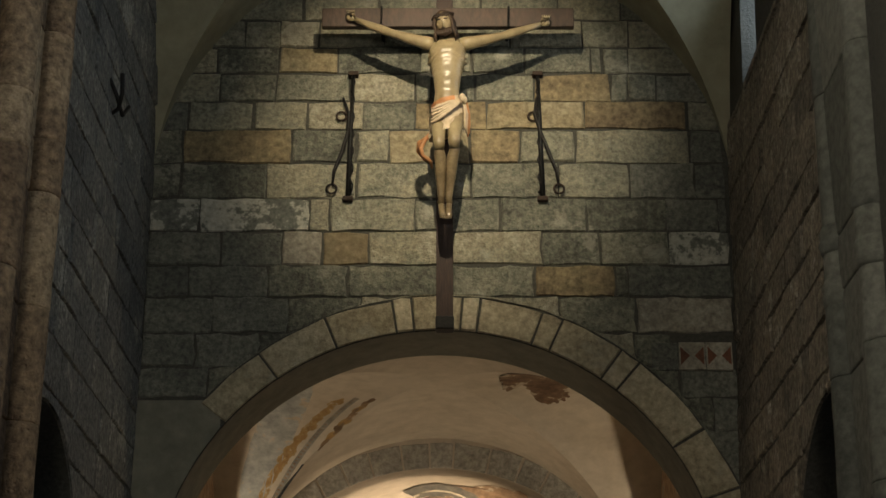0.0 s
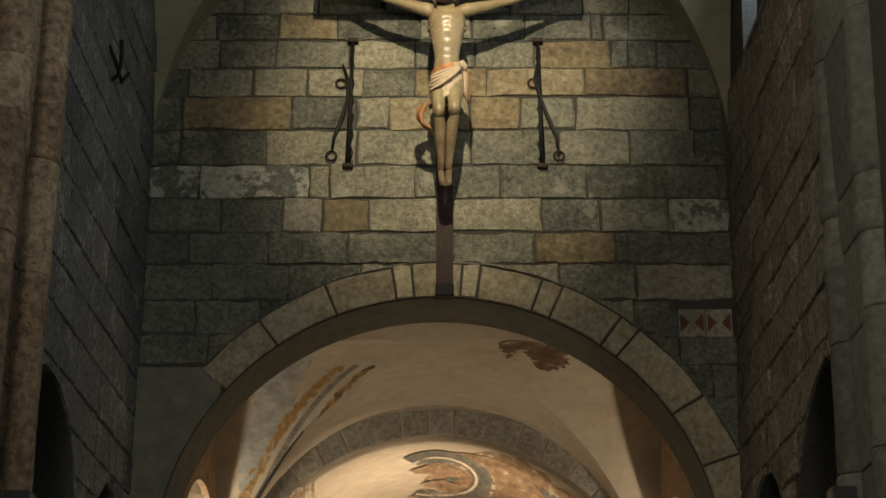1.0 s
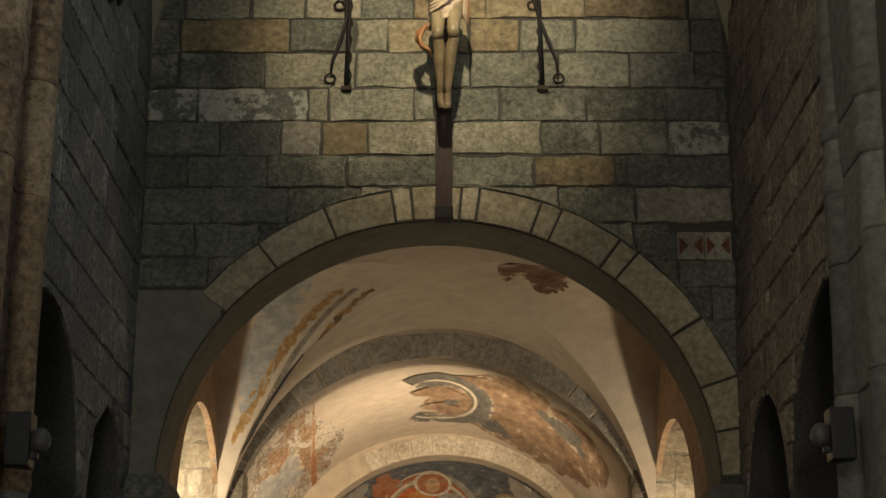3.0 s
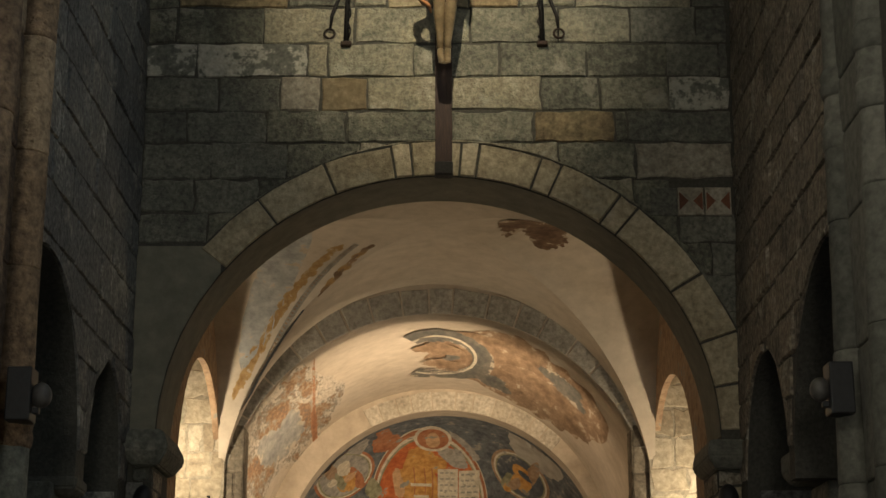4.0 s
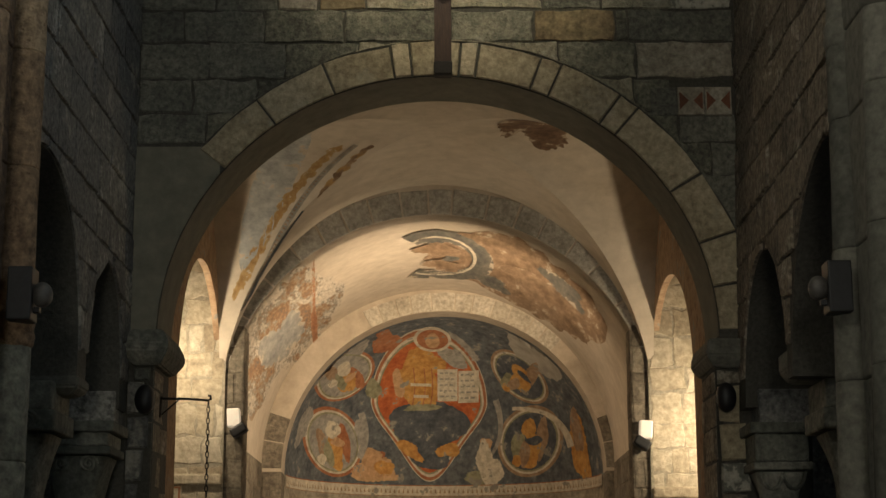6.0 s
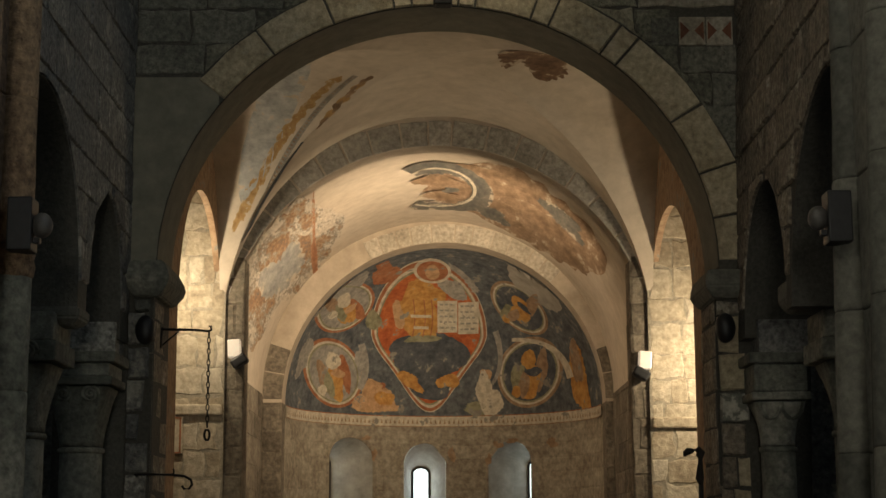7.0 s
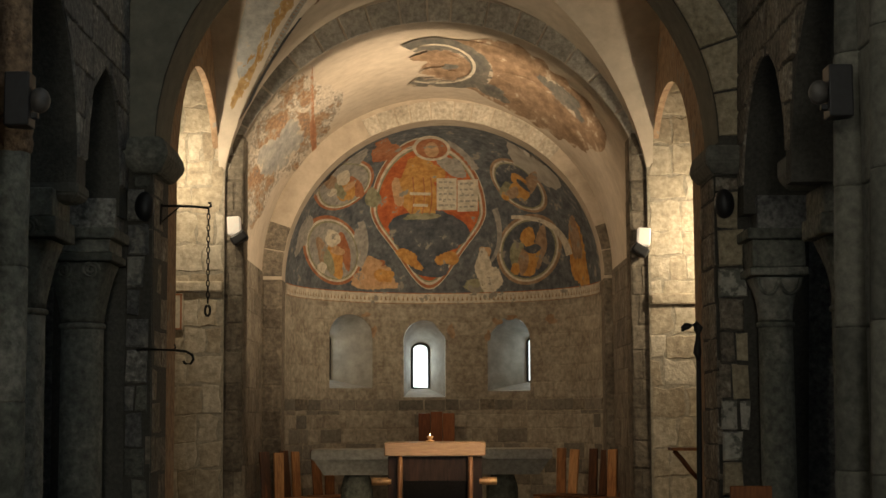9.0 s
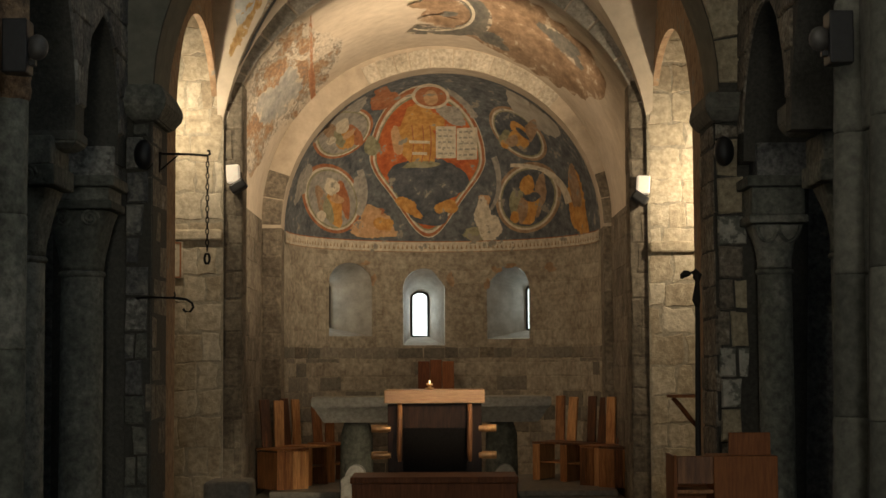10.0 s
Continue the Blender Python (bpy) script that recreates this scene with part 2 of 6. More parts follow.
VAULT_RUST = paint("vault_rust_paint", (0.30, 0.12, 0.05), (0.40, 0.20, 0.10), under=(0.40, 0.33, 0.25), grain=20, fray=0.6, stretch=(1, 0.3, 1))
STAIN = paint("damp_stain_brown", (0.12, 0.065, 0.035), (0.20, 0.12, 0.07), under=(0.47, 0.38, 0.28), fray=0.4)
LECTERN_DARK = rock("lectern_dark_wood", [(0.0, (0.02, 0.009, 0.005)), (1.0, (0.06, 0.024, 0.012))], grain=10, rough=0.4, bump=0.06, vary=0.6, stretch=(6, 6, 0.6))
FRESCO_GREEN = paint("fresco_green", (0.17, 0.17, 0.10), (0.32, 0.30, 0.19))
FRESCO_PALE = paint("fresco_pale", (0.46, 0.40, 0.30), (0.64, 0.57, 0.44))
FRESCO_GREY = paint("fresco_grey", (0.22, 0.21, 0.19), (0.38, 0.35, 0.30))
FRESCO_FLESH = paint("fresco_flesh", (0.42, 0.24, 0.12), (0.56, 0.35, 0.19))
FRESCO_RUST = paint("fresco_rust", (0.30, 0.10, 0.04), (0.40, 0.17, 0.08))
WORN_PAINT = rock("worn_paint", [(0.0, (0.20, 0.18, 0.155)), (0.3, (0.30, 0.17, 0.09)), (0.45, (0.36, 0.24, 0.14)), (0.58, (0.30, 0.28, 0.24)), (0.66, (0.52, 0.45, 0.36)), (1.0, (0.53, 0.45, 0.35))], grain=26, blotch=4, vary=0.9, dirt=0.4, bump=0.2, piece=0.0, fray=0.5, stretch=(1, 0.3, 1))


# ---- building helpers ----
def world_of(ob):
    return (world_of(ob.parent) @ ob.matrix_parent_inverse if ob.parent else Matrix()) @ ob.matrix_basis


def under(ob, parent):
    ob.parent = parent
    ob.matrix_parent_inverse = world_of(parent).inverted()
    return ob


def part(name, bm, material, parent=None, label="", smooth=False):
    me = bpy.data.meshes.new(name)
    if isinstance(bm, tuple):
        me.from_pydata(*bm)
    else:
        bm.normal_update()
        bm.to_mesh(me)
        bm.free()
    for m in material if isinstance(material, list) else [material]:
        me.materials.append(m)
    if smooth:
        me.polygons.foreach_set("use_smooth", [True] * len(me.polygons))
    ob = new(name, me)
    if parent:
        under(ob, parent)
    if label:
        tagged(ob, label)
    return ob


def thing(name, base, label, category, group="", kind=""):
    ob = new(name)
    ob.empty_display_size = 0.1
    ob.location = base
    return tagged(ob, label, category, group, kind)


def box(x0, x1, y0, y1, z0, z1, bevel=0.0, bm=None, m=None, seg=2):
    bm = bm or bmesh.new()
    r = bmesh.ops.create_cube(bm, size=1.0)["verts"]
    mat = Matrix.Translation(((x0 + x1) / 2, (y0 + y1) / 2, (z0 + z1) / 2)) @ Matrix.Diagonal((x1 - x0, y1 - y0, z1 - z0, 1))
    bmesh.ops.transform(bm, matrix=(m or Matrix()) @ mat, verts=r)
    if bevel:
        edges = list({e for v in r for e in v.link_edges})
        bmesh.ops.bevel(bm, geom=edges, offset=bevel, segments=seg, affect="EDGES", profile=0.5)
    return bm


def tube(bm, points, radii, seg=12, mat=0, flat=1.0, side=Vector((1, 0, 0))):
    """A closed tube along points; flat squeezes it across side."""
    rings = []
    pts = [Vector(p) for p in points]
    for i, p in enumerate(pts):
        d = (pts[min(i + 1, len(pts) - 1)] - pts[max(i - 1, 0)]).normalized()
        s = side - d * side.dot(d)
        s = (s if s.length > 0.05 else Vector((0, 1, 0)) - d * d.y).normalized()
        o = d.cross(s)
        r = radii[i] if isinstance(radii, (list, tuple)) else radii
        rx, ry = r if isinstance(r, (list, tuple)) else (r, r * flat)
        rings.append([bm.verts.new(p + s * rx * math.cos(2 * math.pi * k / seg) + o * ry * math.sin(2 * math.pi * k / seg)) for k in range(seg)])
    faces = []
    for a, b in zip(rings, rings[1:]):
        for k in range(seg):
            faces.append(bm.faces.new((a[k], a[(k + 1) % seg], b[(k + 1) % seg], b[k])))
    faces += [bm.faces.new(list(reversed(rings[0]))), bm.faces.new(rings[-1])]
    for f in faces:
        f.material_index = mat
        f.smooth = True
    return bm


def lathe(bm, profile, centre, seg=24, ry=1.0, mat=0):
    """Turned shape from (radius, height) pairs."""
    cx, cy, cz = centre
    rings = [[bm.verts.new((cx + r * math.cos(2 * math.pi * k / seg), cy + ry * r * math.sin(2 * math.pi * k / seg), cz + h)) for k in range(seg)] for r, h in profile]
    for a, b in zip(rings, rings[1:]):
        for k in range(seg):
            f = bm.faces.new((a[k], a[(k + 1) % seg], b[(k + 1) % seg], b[k]))
            f.smooth, f.material_index = True, mat
    bm.faces.new(list(reversed(rings[0]))), bm.faces.new(rings[-1])
    return bm


def ball(bm, centre, rx, ry, rz, mat=0, u=14, v=10, m=None):
    r = bmesh.ops.create_uvsphere(bm, u_segments=u, v_segments=v, radius=1)["verts"]
    bmesh.ops.transform(bm, matrix=(m or Matrix.Translation(centre)) @ Matrix.Diagonal((rx, ry, rz, 1)), verts=r)
    for f in {f for w in r for f in w.link_faces}:
        f.smooth, f.material_index = True, mat
    return bm


def hole(c, h, base, spring, rise):
    return dict(c=c, h=h, base=base, spring=spring, rise=rise)


def top_of(o, u):
    return o["spring"] + o["rise"] * math.sqrt(max(0.0, 1 - ((u - o["c"]) / o["h"]) ** 2))


def pierced(P, u0, u1, z0, z1, depth, holes=()):
    """A wall between u0 and u1 with arched openings through it. P(u, z, d) gives the place; d runs into the wall."""
    cuts = {u0, u1}
    for o in holes:
        for k in range(25):
            u = o["c"] - o["h"] * math.cos(math.pi * k / 24)
            if u0 < u < u1:
                cuts.add(round(u, 5))
    cuts = sorted(cuts)
    vs, fs = [], []

    def quad(*pts):
        k = len(vs)
        vs.extend(pts)
        fs.append(tuple(range(k, k + 4)))

    for a, b in zip(cuts, cuts[1:]):
        mid = (a + b) / 2
        over = sorted((o for o in holes if abs(mid - o["c"]) < o["h"]), key=lambda o: o["base"])
        la = lb = z0
        for o in over + [None]:
            ha, hb = (o["base"], o["base"]) if o else (z1, z1)
            if ha - la > 1e-4 or hb - lb > 1e-4:
                quad(P(a, la, 0), P(b, lb, 0), P(b, hb, 0), P(a, ha, 0))
                quad(P(a, la, depth), P(a, ha, depth), P(b, hb, depth), P(b, lb, depth))
                quad(P(a, ha, 0), P(b, hb, 0), P(b, hb, depth), P(a, ha, depth))
                quad(P(a, la, 0), P(a, la, depth), P(b, lb, depth), P(b, lb, 0))
            if o:
                la, lb = max(la, top_of(o, a)), max(lb, top_of(o, b))
    for o in holes:
        for u in (o["c"] - o["h"], o["c"] + o["h"]):
            if u0 <= u <= u1:
                quad(P(u, o["base"], 0), P(u, o["base"], depth), P(u, o["spring"], depth), P(u, o["spring"], 0))
    for u in (u0, u1):
        if not any(abs(u - o["c"]) < o["h"] for o in holes):
            quad(P(u, z0, 0), P(u, z0, depth), P(u, z1, depth), P(u, z1, 0))
    return vs, [], fs


def stone_mesh(poly, P, proud, rng, inset=0.012):
    """One dressed stone: poly in wall coordinates, standing proud of the mortar with worn edges."""
    cu, cv = sum(p[0] for p in poly) / len(poly), sum(p[1] for p in poly) / len(poly)
    size = max(max(abs(p[0] - cu), abs(p[1] - cv)) for p in poly)
    vs, n = [], len(poly)
    tilt = rng.uniform(-0.006, 0.006), rng.uniform(-0.006, 0.006)
    for d, ins in ((0.03, 0.0), (-proud * 0.35, 0.0), (-proud, inset)):
        for u, v in poly:
            k = 1 - ins / max(size, 0.03)
            j = ins * 0.4
            vs.append(P(cu + (u - cu) * k + rng.uniform(-j, j), cv + (v - cv) * max(k, 0.5 if n < 6 else k) + rng.uniform(-j, j), d + (tilt[0] * (u - cu) + tilt[1] * (v - cv) if ins else 0)))
    fs = [(a * n + i, a * n + (i + 1) % n, (a + 1) * n + (i + 1) % n, (a + 1) * n + i) for a in (0, 1) for i in range(n)]
    fs.append(tuple(range(2 * n, 3 * n)))
    return vs, [], fs


def outline(u0, u1, v0, v1, rng, step=0.22, wob=0.009):
    pts = []
    for (a, b), (c, d) in (((u0, v0), (u1, v0)), ((u1, v0), (u1, v1)), ((u1, v1), (u0, v1)), ((u0, v1), (u0, v0))):
        k = max(1, round(math.hypot(c - a, d - b) / step))
        pts += [(a + (c - a) * i / k + rng.uniform(-wob, wob), b + (d - b) * i / k + rng.uniform(-wob, wob)) for i in range(k)]
    return pts


def keep_out(pts, o, gap=0.0):
    """Moves the points that lie in an opening to its edge; None if all lie in it."""
    res, inside = [], 0
    side = sum(q[0] for q in pts) / len(pts) - o["c"]
    for u, v in pts:
        h, r = o["h"] + gap, o["rise"] + gap
        du, dv = u - o["c"], v - o["spring"]
        if v < o["base"] - gap or abs(du) >= h or (dv > 0 and (du / h) ** 2 + (dv / r) ** 2 >= 1):
            res.append((u, v))
            continue
        inside += 1
        if dv > 0:
            k = math.hypot(du / h, dv / r) or 1
            res.append((o["c"] + du / k, o["spring"] + dv / k))
        else:
            res.append((o["c"] + math.copysign(h, side), v))
    return None if inside == len(pts) else res


def area(p):
    return abs(sum(a[0] * b[1] - b[0] * a[1] for a, b in zip(p, p[1:] + p[:1]))) / 2


def masonry(parent, P, u0, u1, z0, z1, course, lengths, mat, holes=(), proud=0.018, seed=1, joint=0.008, name="stone", gap=0.0, wob=0.009):
    """Courses of stones over a wall, each an object of its own."""
    rng = random.Random(seed)
    z = z0
    while z < z1 - 0.05:
        h = min(course * rng.uniform(0.85, 1.15), z1 - z)
        u = u0 - rng.uniform(0, lengths[0])
        while u < u1:
            w = rng.uniform(*lengths)
            a, b = max(u, u0), min(u + w, u1)
            u += w
            if b - a < 0.07:
                continue
            ends = [a] + sorted(o["c"] for o in holes if a < o["c"] < b and o["base"] < z + h and z < o["spring"] + o["rise"]) + [b]
            for a, b in zip(ends, ends[1:]):
                pts = outline(a + joint, b - joint, z + joint, z + h - joint, rng, 0.10 if holes or wob > 0.01 else 0.25, wob)
                for o in holes:
                    pts = pts and keep_out(pts, o, gap)
                if not pts or area(pts) < 0.2 * (b - a) * h:
                    continue
                part(name, stone_mesh(pts, P, proud * rng.uniform(0.5, 1.3), rng), rng.choice(mat) if isinstance(mat, list) else mat, parent)
        z += h


def groin(x0, x1, y0, y1, spring, rise, name, mat, label, n=28, ridge=0.0):
    """A groin vault over a bay, with the outer skin above."""
    cx, cy, hx, hy = (x0 + x1) / 2, (y0 + y1) / 2, (x1 - x0) / 2, (y1 - y0) / 2

    def z(a, b):
        return spring + rise * math.sqrt(max(0.0, 1 - min(abs(a), abs(b)) ** 2))

    grid = sorted({round(math.sin(math.pi / 2 * k / n), 5) * s for k in range(n + 1) for s in (1, -1)})
    m = len(grid)
    vs = [(cx + hx * a, cy + hy * b, z(a, b)) for a in grid for b in grid] + [(cx + hx * a, cy + hy * b, spring + rise + 0.2) for a in grid for b in grid]
    fs = []
    for i in range(m - 1):
        for j in range(m - 1):
            q = [i * m + j, i * m + j + 1, (i + 1) * m + j + 1, (i + 1) * m + j]
            r = q if (grid[i] + grid[i + 1]) * (grid[j] + grid[j + 1]) > 0 else q[1:] + q[:1]
            fs += [(r[0], r[1], r[2]), (r[0], r[2], r[3]), tuple(m * m + v for v in q)]
    ob = part(name, (vs, [], fs), mat, smooth=False)
    return tagged(ob, label, "vault", kind="structure")


# ---- large structure ----
LEFT, RIGHT, FRONT, BACK = -2.21, 2.14, 11.5, 12.1
rng = random.Random(7)
ARCH = hole(-0.03, 1.99, 0.0, 3.54, 1.925)
ARCADE = [hole(8.9, 1.0, 3.0, 3.12, 1.06), hole(10.68, 0.54, 3.0, 3.14, 0.77), hole(9.7, 1.79, 0.0, 3.0, 0.0), hole(5.6, 1.2, 0.0, 3.12, 1.2), hole(2.2, 1.2, 0.0, 3.12, 1.2), hole(-1.2, 1.2, 0.0, 3.12, 1.2)]

ARCADE_R = [hole(8.69, 1.02, 3.0, 3.12, 1.06), hole(10.56, 0.70, 3.0, 3.12, 0.82)] + ARCADE[2:]


def P_front(u, z, d):
    return (u, FRONT + d, z)


def P_left(u, z, d):
    return (LEFT - d, u, z)


def P_right(u, z, d):
    return (RIGHT + 0.029 * (z - 5.1) + d, u, z)


ground = tagged(part("floor", box(-8, 8, -6.5, 24, -0.3, 0.0), FLOOR), "worn grey stone church floor", "floor", kind="structure")
step = tagged(part("presbytery_floor", box(-2.15, 2.05, 12.6, 23.5, 0.0, 0.12, 0.01), FLOOR), "raised grey stone presbytery floor", "floor", kind="structure")

wall_front = tagged(part("wall_chancel_arch", pierced(P_front, LEFT - 0.1, RIGHT + 0.2, 0, 8.9, BACK - FRONT, [ARCH]), MORTAR), "stone wall with a round chancel arch below a crucifix", "wall", kind="structure")
# the openings at 3.5 and 5.0 are unseen, added for the fill lamps
wall_left = tagged(part("wall_north", pierced(P_left, -6.0, FRONT + 0.6, 0, 8.9, 0.5, ARCADE + [hole(3.5, 0.3, 6.9, 7.7, 0.3)]), MORTAR), "nave wall of grey squared stones over round arches", "wall", kind="structure")
wall_right = tagged(part("wall_south", pierced(P_right, -6.0, FRONT + 0.6, 0, 8.9, 0.5, ARCADE_R + [hole(10.57, 0.28, 7.15, 8.0, 0.28), hole(5.0, 0.3, 6.9, 7.7, 0.3)]), MORTAR), "nave wall of brown-grey rough stones over round arches", "wall", kind="structure")
tagged(part("wall_west", box(-6, 6, -6.5, -6.0, 0, 9), PLASTER_DARK), "plain grey plaster wall closing the nave", "wall", kind="structure")
for y in (8.0, 4.5, 1.0, -2.5, -6.0):
    groin(LEFT - 0.02, RIGHT + 0.06, y, y + 3.5, 6.5, 2.2, "nave_vault", PLASTER_OLIVE, "olive-grey plastered groin vault over the nave")
# dark aisles beside the nave
for s, x in ((-1, LEFT - 0.5), (1, RIGHT + 0.5)):
    o = x + s * 2.6
    tagged(part("aisle_wall", pierced(lambda u, z, d: (o + s * d, u, z), -6, 12.1, 0, 5.2, 0.3, [hole(8.6, 0.3, 2.0, 3.3, 0.3)]), ASHLAR_SIDE), "dim stone aisle wall", "wall", kind="structure")
    tagged(part("aisle_ceiling", box(min(x, o), max(x, o), -6, 12.1, 5.0, 5.2), PLASTER_DARK), "dim plastered aisle ceiling", "ceiling", kind="structure")
    tagged(part("aisle_end_wall", box(min(x - s * 0.5, o), max(x - s * 0.5, o), 11.52 + 0.3, 12.1, 0, 5.0), ASHLAR_SIDE), "dim stone wall at the end of the aisle", "wall", kind="structure")

# chancel: groin-vaulted bay, barrel-vaulted bay, apse
CL, CR, CC = -2.2, 2.09, -0.055
BAY, APSE_Y = 16.2, 20.2
BR, BZ = 2.15, 3.40
SIDE_ARCH_L, SIDE_ARCH_R = hole(15.0, 1.4, 0.0, 3.5, 1.32), hole(15.1, 1.5, 0.0, 3.5, 1.17)
tagged(part("chancel_wall_north", pierced(lambda u, z, d: (CL - d, u, z), BACK, BAY, 0, 6.2, 0.06, [SIDE_ARCH_L]), FRESCO_BROWN), "chancel wall with a round arch to a lit chapel", "wall", kind="structure")
tagged(part("chancel_wall_south", pierced(lambda u, z, d: (CR + d, u, z), BACK, BAY, 0, 6.2, 0.06, [SIDE_ARCH_R]), FRESCO_BROWN), "chancel wall with a round arch to a lit chapel", "wall", kind="structure")
groin(CL, CR, BACK, BAY, 3.5, 2.36, "chancel_vault", PLASTER, "cream plastered groin vault with worn paint", n=36)


def barrel_point(a, y, off=0.0):
    """Place on the barrel vault at the angle a (degrees, 90 is the crown)."""
    r = BR - off
    return (CC + r * math.cos(radians(a)), y, BZ + r * math.sin(radians(a)))


def shell(points, n, m, name, mat, label, category="vault"):
    vs = [points(i / n, j / m) for i in range(n + 1) for j in range(m + 1)]
    fs = [(i * (m + 1) + j, i * (m + 1) + j + 1, (i + 1) * (m + 1) + j + 1, (i + 1) * (m + 1) + j) for i in range(n) for j in range(m)]
    ob = part(name, (vs, [], fs), mat, smooth=True)
    return tagged(ob, label, category, kind="structure")


shell(lambda s, t: barrel_point(180 * s, BAY + (APSE_Y - BAY + 0.02) * t), 48, 6, "chancel_barrel_vault", PLASTER, "cream barrel vault with patches of old fresco")
# walls the floodlights miss: their shade is in the darker stone colour
for s, x in ((-1, CC - BR), (1, CC + BR)):
    tagged(part("barrel_bay_wall", box(min(x, x + s * 0.5), max(x, x + s * 0.5), BAY, 20.9, 0, BZ), SHADED_BROWN_STONE), "brownish stone wall below the barrel vault", "wall", kind="structure")


def ring_wall(cx, yf, yb, inner, outer, z0, name, mat, label, n=48):
    """A wall across the chancel with a round opening: outer(a) gives its upper edge."""
    vs, fs = [], []
    for i in range(n + 1):
        a = math.pi * i / n
        for r, y in ((inner, yf), (outer(a), yf), (outer(a), yb), (inner, yb)):
            vs.append((cx + r * math.cos(a), y, z0 + r * math.sin(a)))
    for i in range(n):
        for k in range(4):
            fs.append((4 * i + k, 4 * i + (k + 1) % 4, 4 * i + 4 + (k + 1) % 4, 4 * i + 4 + k))
    return tagged(part(name, (vs, [], fs), mat), label, "wall", kind="structure")


ring_wall(CC, BAY - 0.002, BAY + 0.3, BR, lambda a: BR + 0.75, BZ, "wall_grey_arch", PLASTER, "grey stone arch between two vaults")
ax, ay, az, AR = 0.015, 20.6, 3.30, 1.98
# piers that carry the grey arch
PIERS = []
for xa, xb in ((CL + 0.003, -1.96), (1.865, CR - 0.003)):
    PIERS.append(tagged(part("chancel_pier", box(xa, xb, BAY - 0.01, BAY + 0.34, 0.0, 4.42), SHADED_BROWN_STONE), "brown rough stone pier below the grey arch", "pier", kind="structure"))
ring_wall(ax, APSE_Y, ay + 0.002, AR, lambda a: BR + 0.3, az, "wall_apse_arch", PLASTER, "pale plastered arch wall framing the apse")
for s in (-1, 1):
    x0, x1 = ax + s * AR, CC + s * (BR + 0.4)
    tagged(part("apse_pier", box(min(x0, x1), max(x0, x1), APSE_Y, ay + 0.3, 0, az), SHADED_BROWN_STONE), "brownish stone pier of the apse arch", "pier", kind="structure")
NICHES = [(-1.238, 0.29, 2.0, 2.70, 0.29), (-0.245, 0.285, 1.88, 2.64, 0.29), (0.91, 0.285, 1.96, 2.66, 0.29)]


def apse_point(u, z, d):
    """u is the way round the apse in metres from its middle; d runs into the wall."""
    a = u / AR
    return (ax + (AR + d) * math.sin(a), ay + (AR + d) * math.cos(a), z)


def round_of(x):
    return AR * math.asin((x - ax) / AR)


NICHE_HOLES = [hole(round_of(x), h * 1.0 / math.cos((x - ax) / AR), b, s, r) for x, h, b, s, r in NICHES]
half = AR * math.pi / 2


def fine_wall(P, u0, u1, z0, z1, depth, holes, n=48):
    extra = [hole(u0 + (u1 - u0) * (i + 0.5) / n, (u1 - u0) / n / 2, z0, z0, 0.0) for i in range(n)]
    return pierced(P, u0, u1, z0, z1, depth, extra + list(holes))


wall_apse = tagged(part("wall_apse", fine_wall(apse_point, -half, half, 0, az, 0.55, NICHE_HOLES), APSE_STONE), "curved apse wall of brownish stone with three windows", "wall", kind="structure")


def conch(x, z, off=0.0):
    """Place on the half dome at x and z from its centre."""
    r = AR - off
    k = math.hypot(x, z)
    if k > r * 0.999:
        x, z = x * r * 0.999 / k, z * r * 0.999 / k
    return (ax + x, ay + math.sqrt(r * r - x * x - z * z), az + z)


shell(lambda s, t: (ax + AR * math.cos(math.pi * s) * math.cos(math.pi / 2 * t), ay + AR * math.sin(math.pi / 2 * t), az + AR * math.sin(math.pi * s) * math.cos(math.pi / 2 * t)), 64, 32, "apse_half_dome", FRESCO_BLUE, "half dome painted with a worn dark blue fresco")

# lit side chapels
CHAPEL_Y = 16.14
for s, x in ((-1, CL), (1, CR)):
    o = x + s * 3.2
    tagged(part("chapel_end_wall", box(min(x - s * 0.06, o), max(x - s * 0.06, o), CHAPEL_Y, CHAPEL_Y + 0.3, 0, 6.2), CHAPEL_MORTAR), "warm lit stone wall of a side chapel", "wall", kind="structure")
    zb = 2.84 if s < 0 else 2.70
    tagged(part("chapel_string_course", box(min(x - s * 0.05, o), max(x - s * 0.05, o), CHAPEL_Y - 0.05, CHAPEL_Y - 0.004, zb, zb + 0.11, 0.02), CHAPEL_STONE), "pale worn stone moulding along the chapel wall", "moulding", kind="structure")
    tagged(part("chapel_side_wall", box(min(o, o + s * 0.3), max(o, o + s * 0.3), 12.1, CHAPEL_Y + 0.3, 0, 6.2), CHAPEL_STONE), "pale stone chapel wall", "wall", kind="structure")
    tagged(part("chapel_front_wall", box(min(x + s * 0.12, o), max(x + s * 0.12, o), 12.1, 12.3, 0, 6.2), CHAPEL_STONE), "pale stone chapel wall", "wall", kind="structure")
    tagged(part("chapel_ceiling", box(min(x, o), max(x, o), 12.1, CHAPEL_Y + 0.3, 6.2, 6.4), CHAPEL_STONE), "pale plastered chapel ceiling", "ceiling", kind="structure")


# ---- arches and supports ----
def intrados(t):
    return 1.0 / math.hypot(math.cos(radians(t)) / 1.99, math.sin(radians(t)) / 1.925)


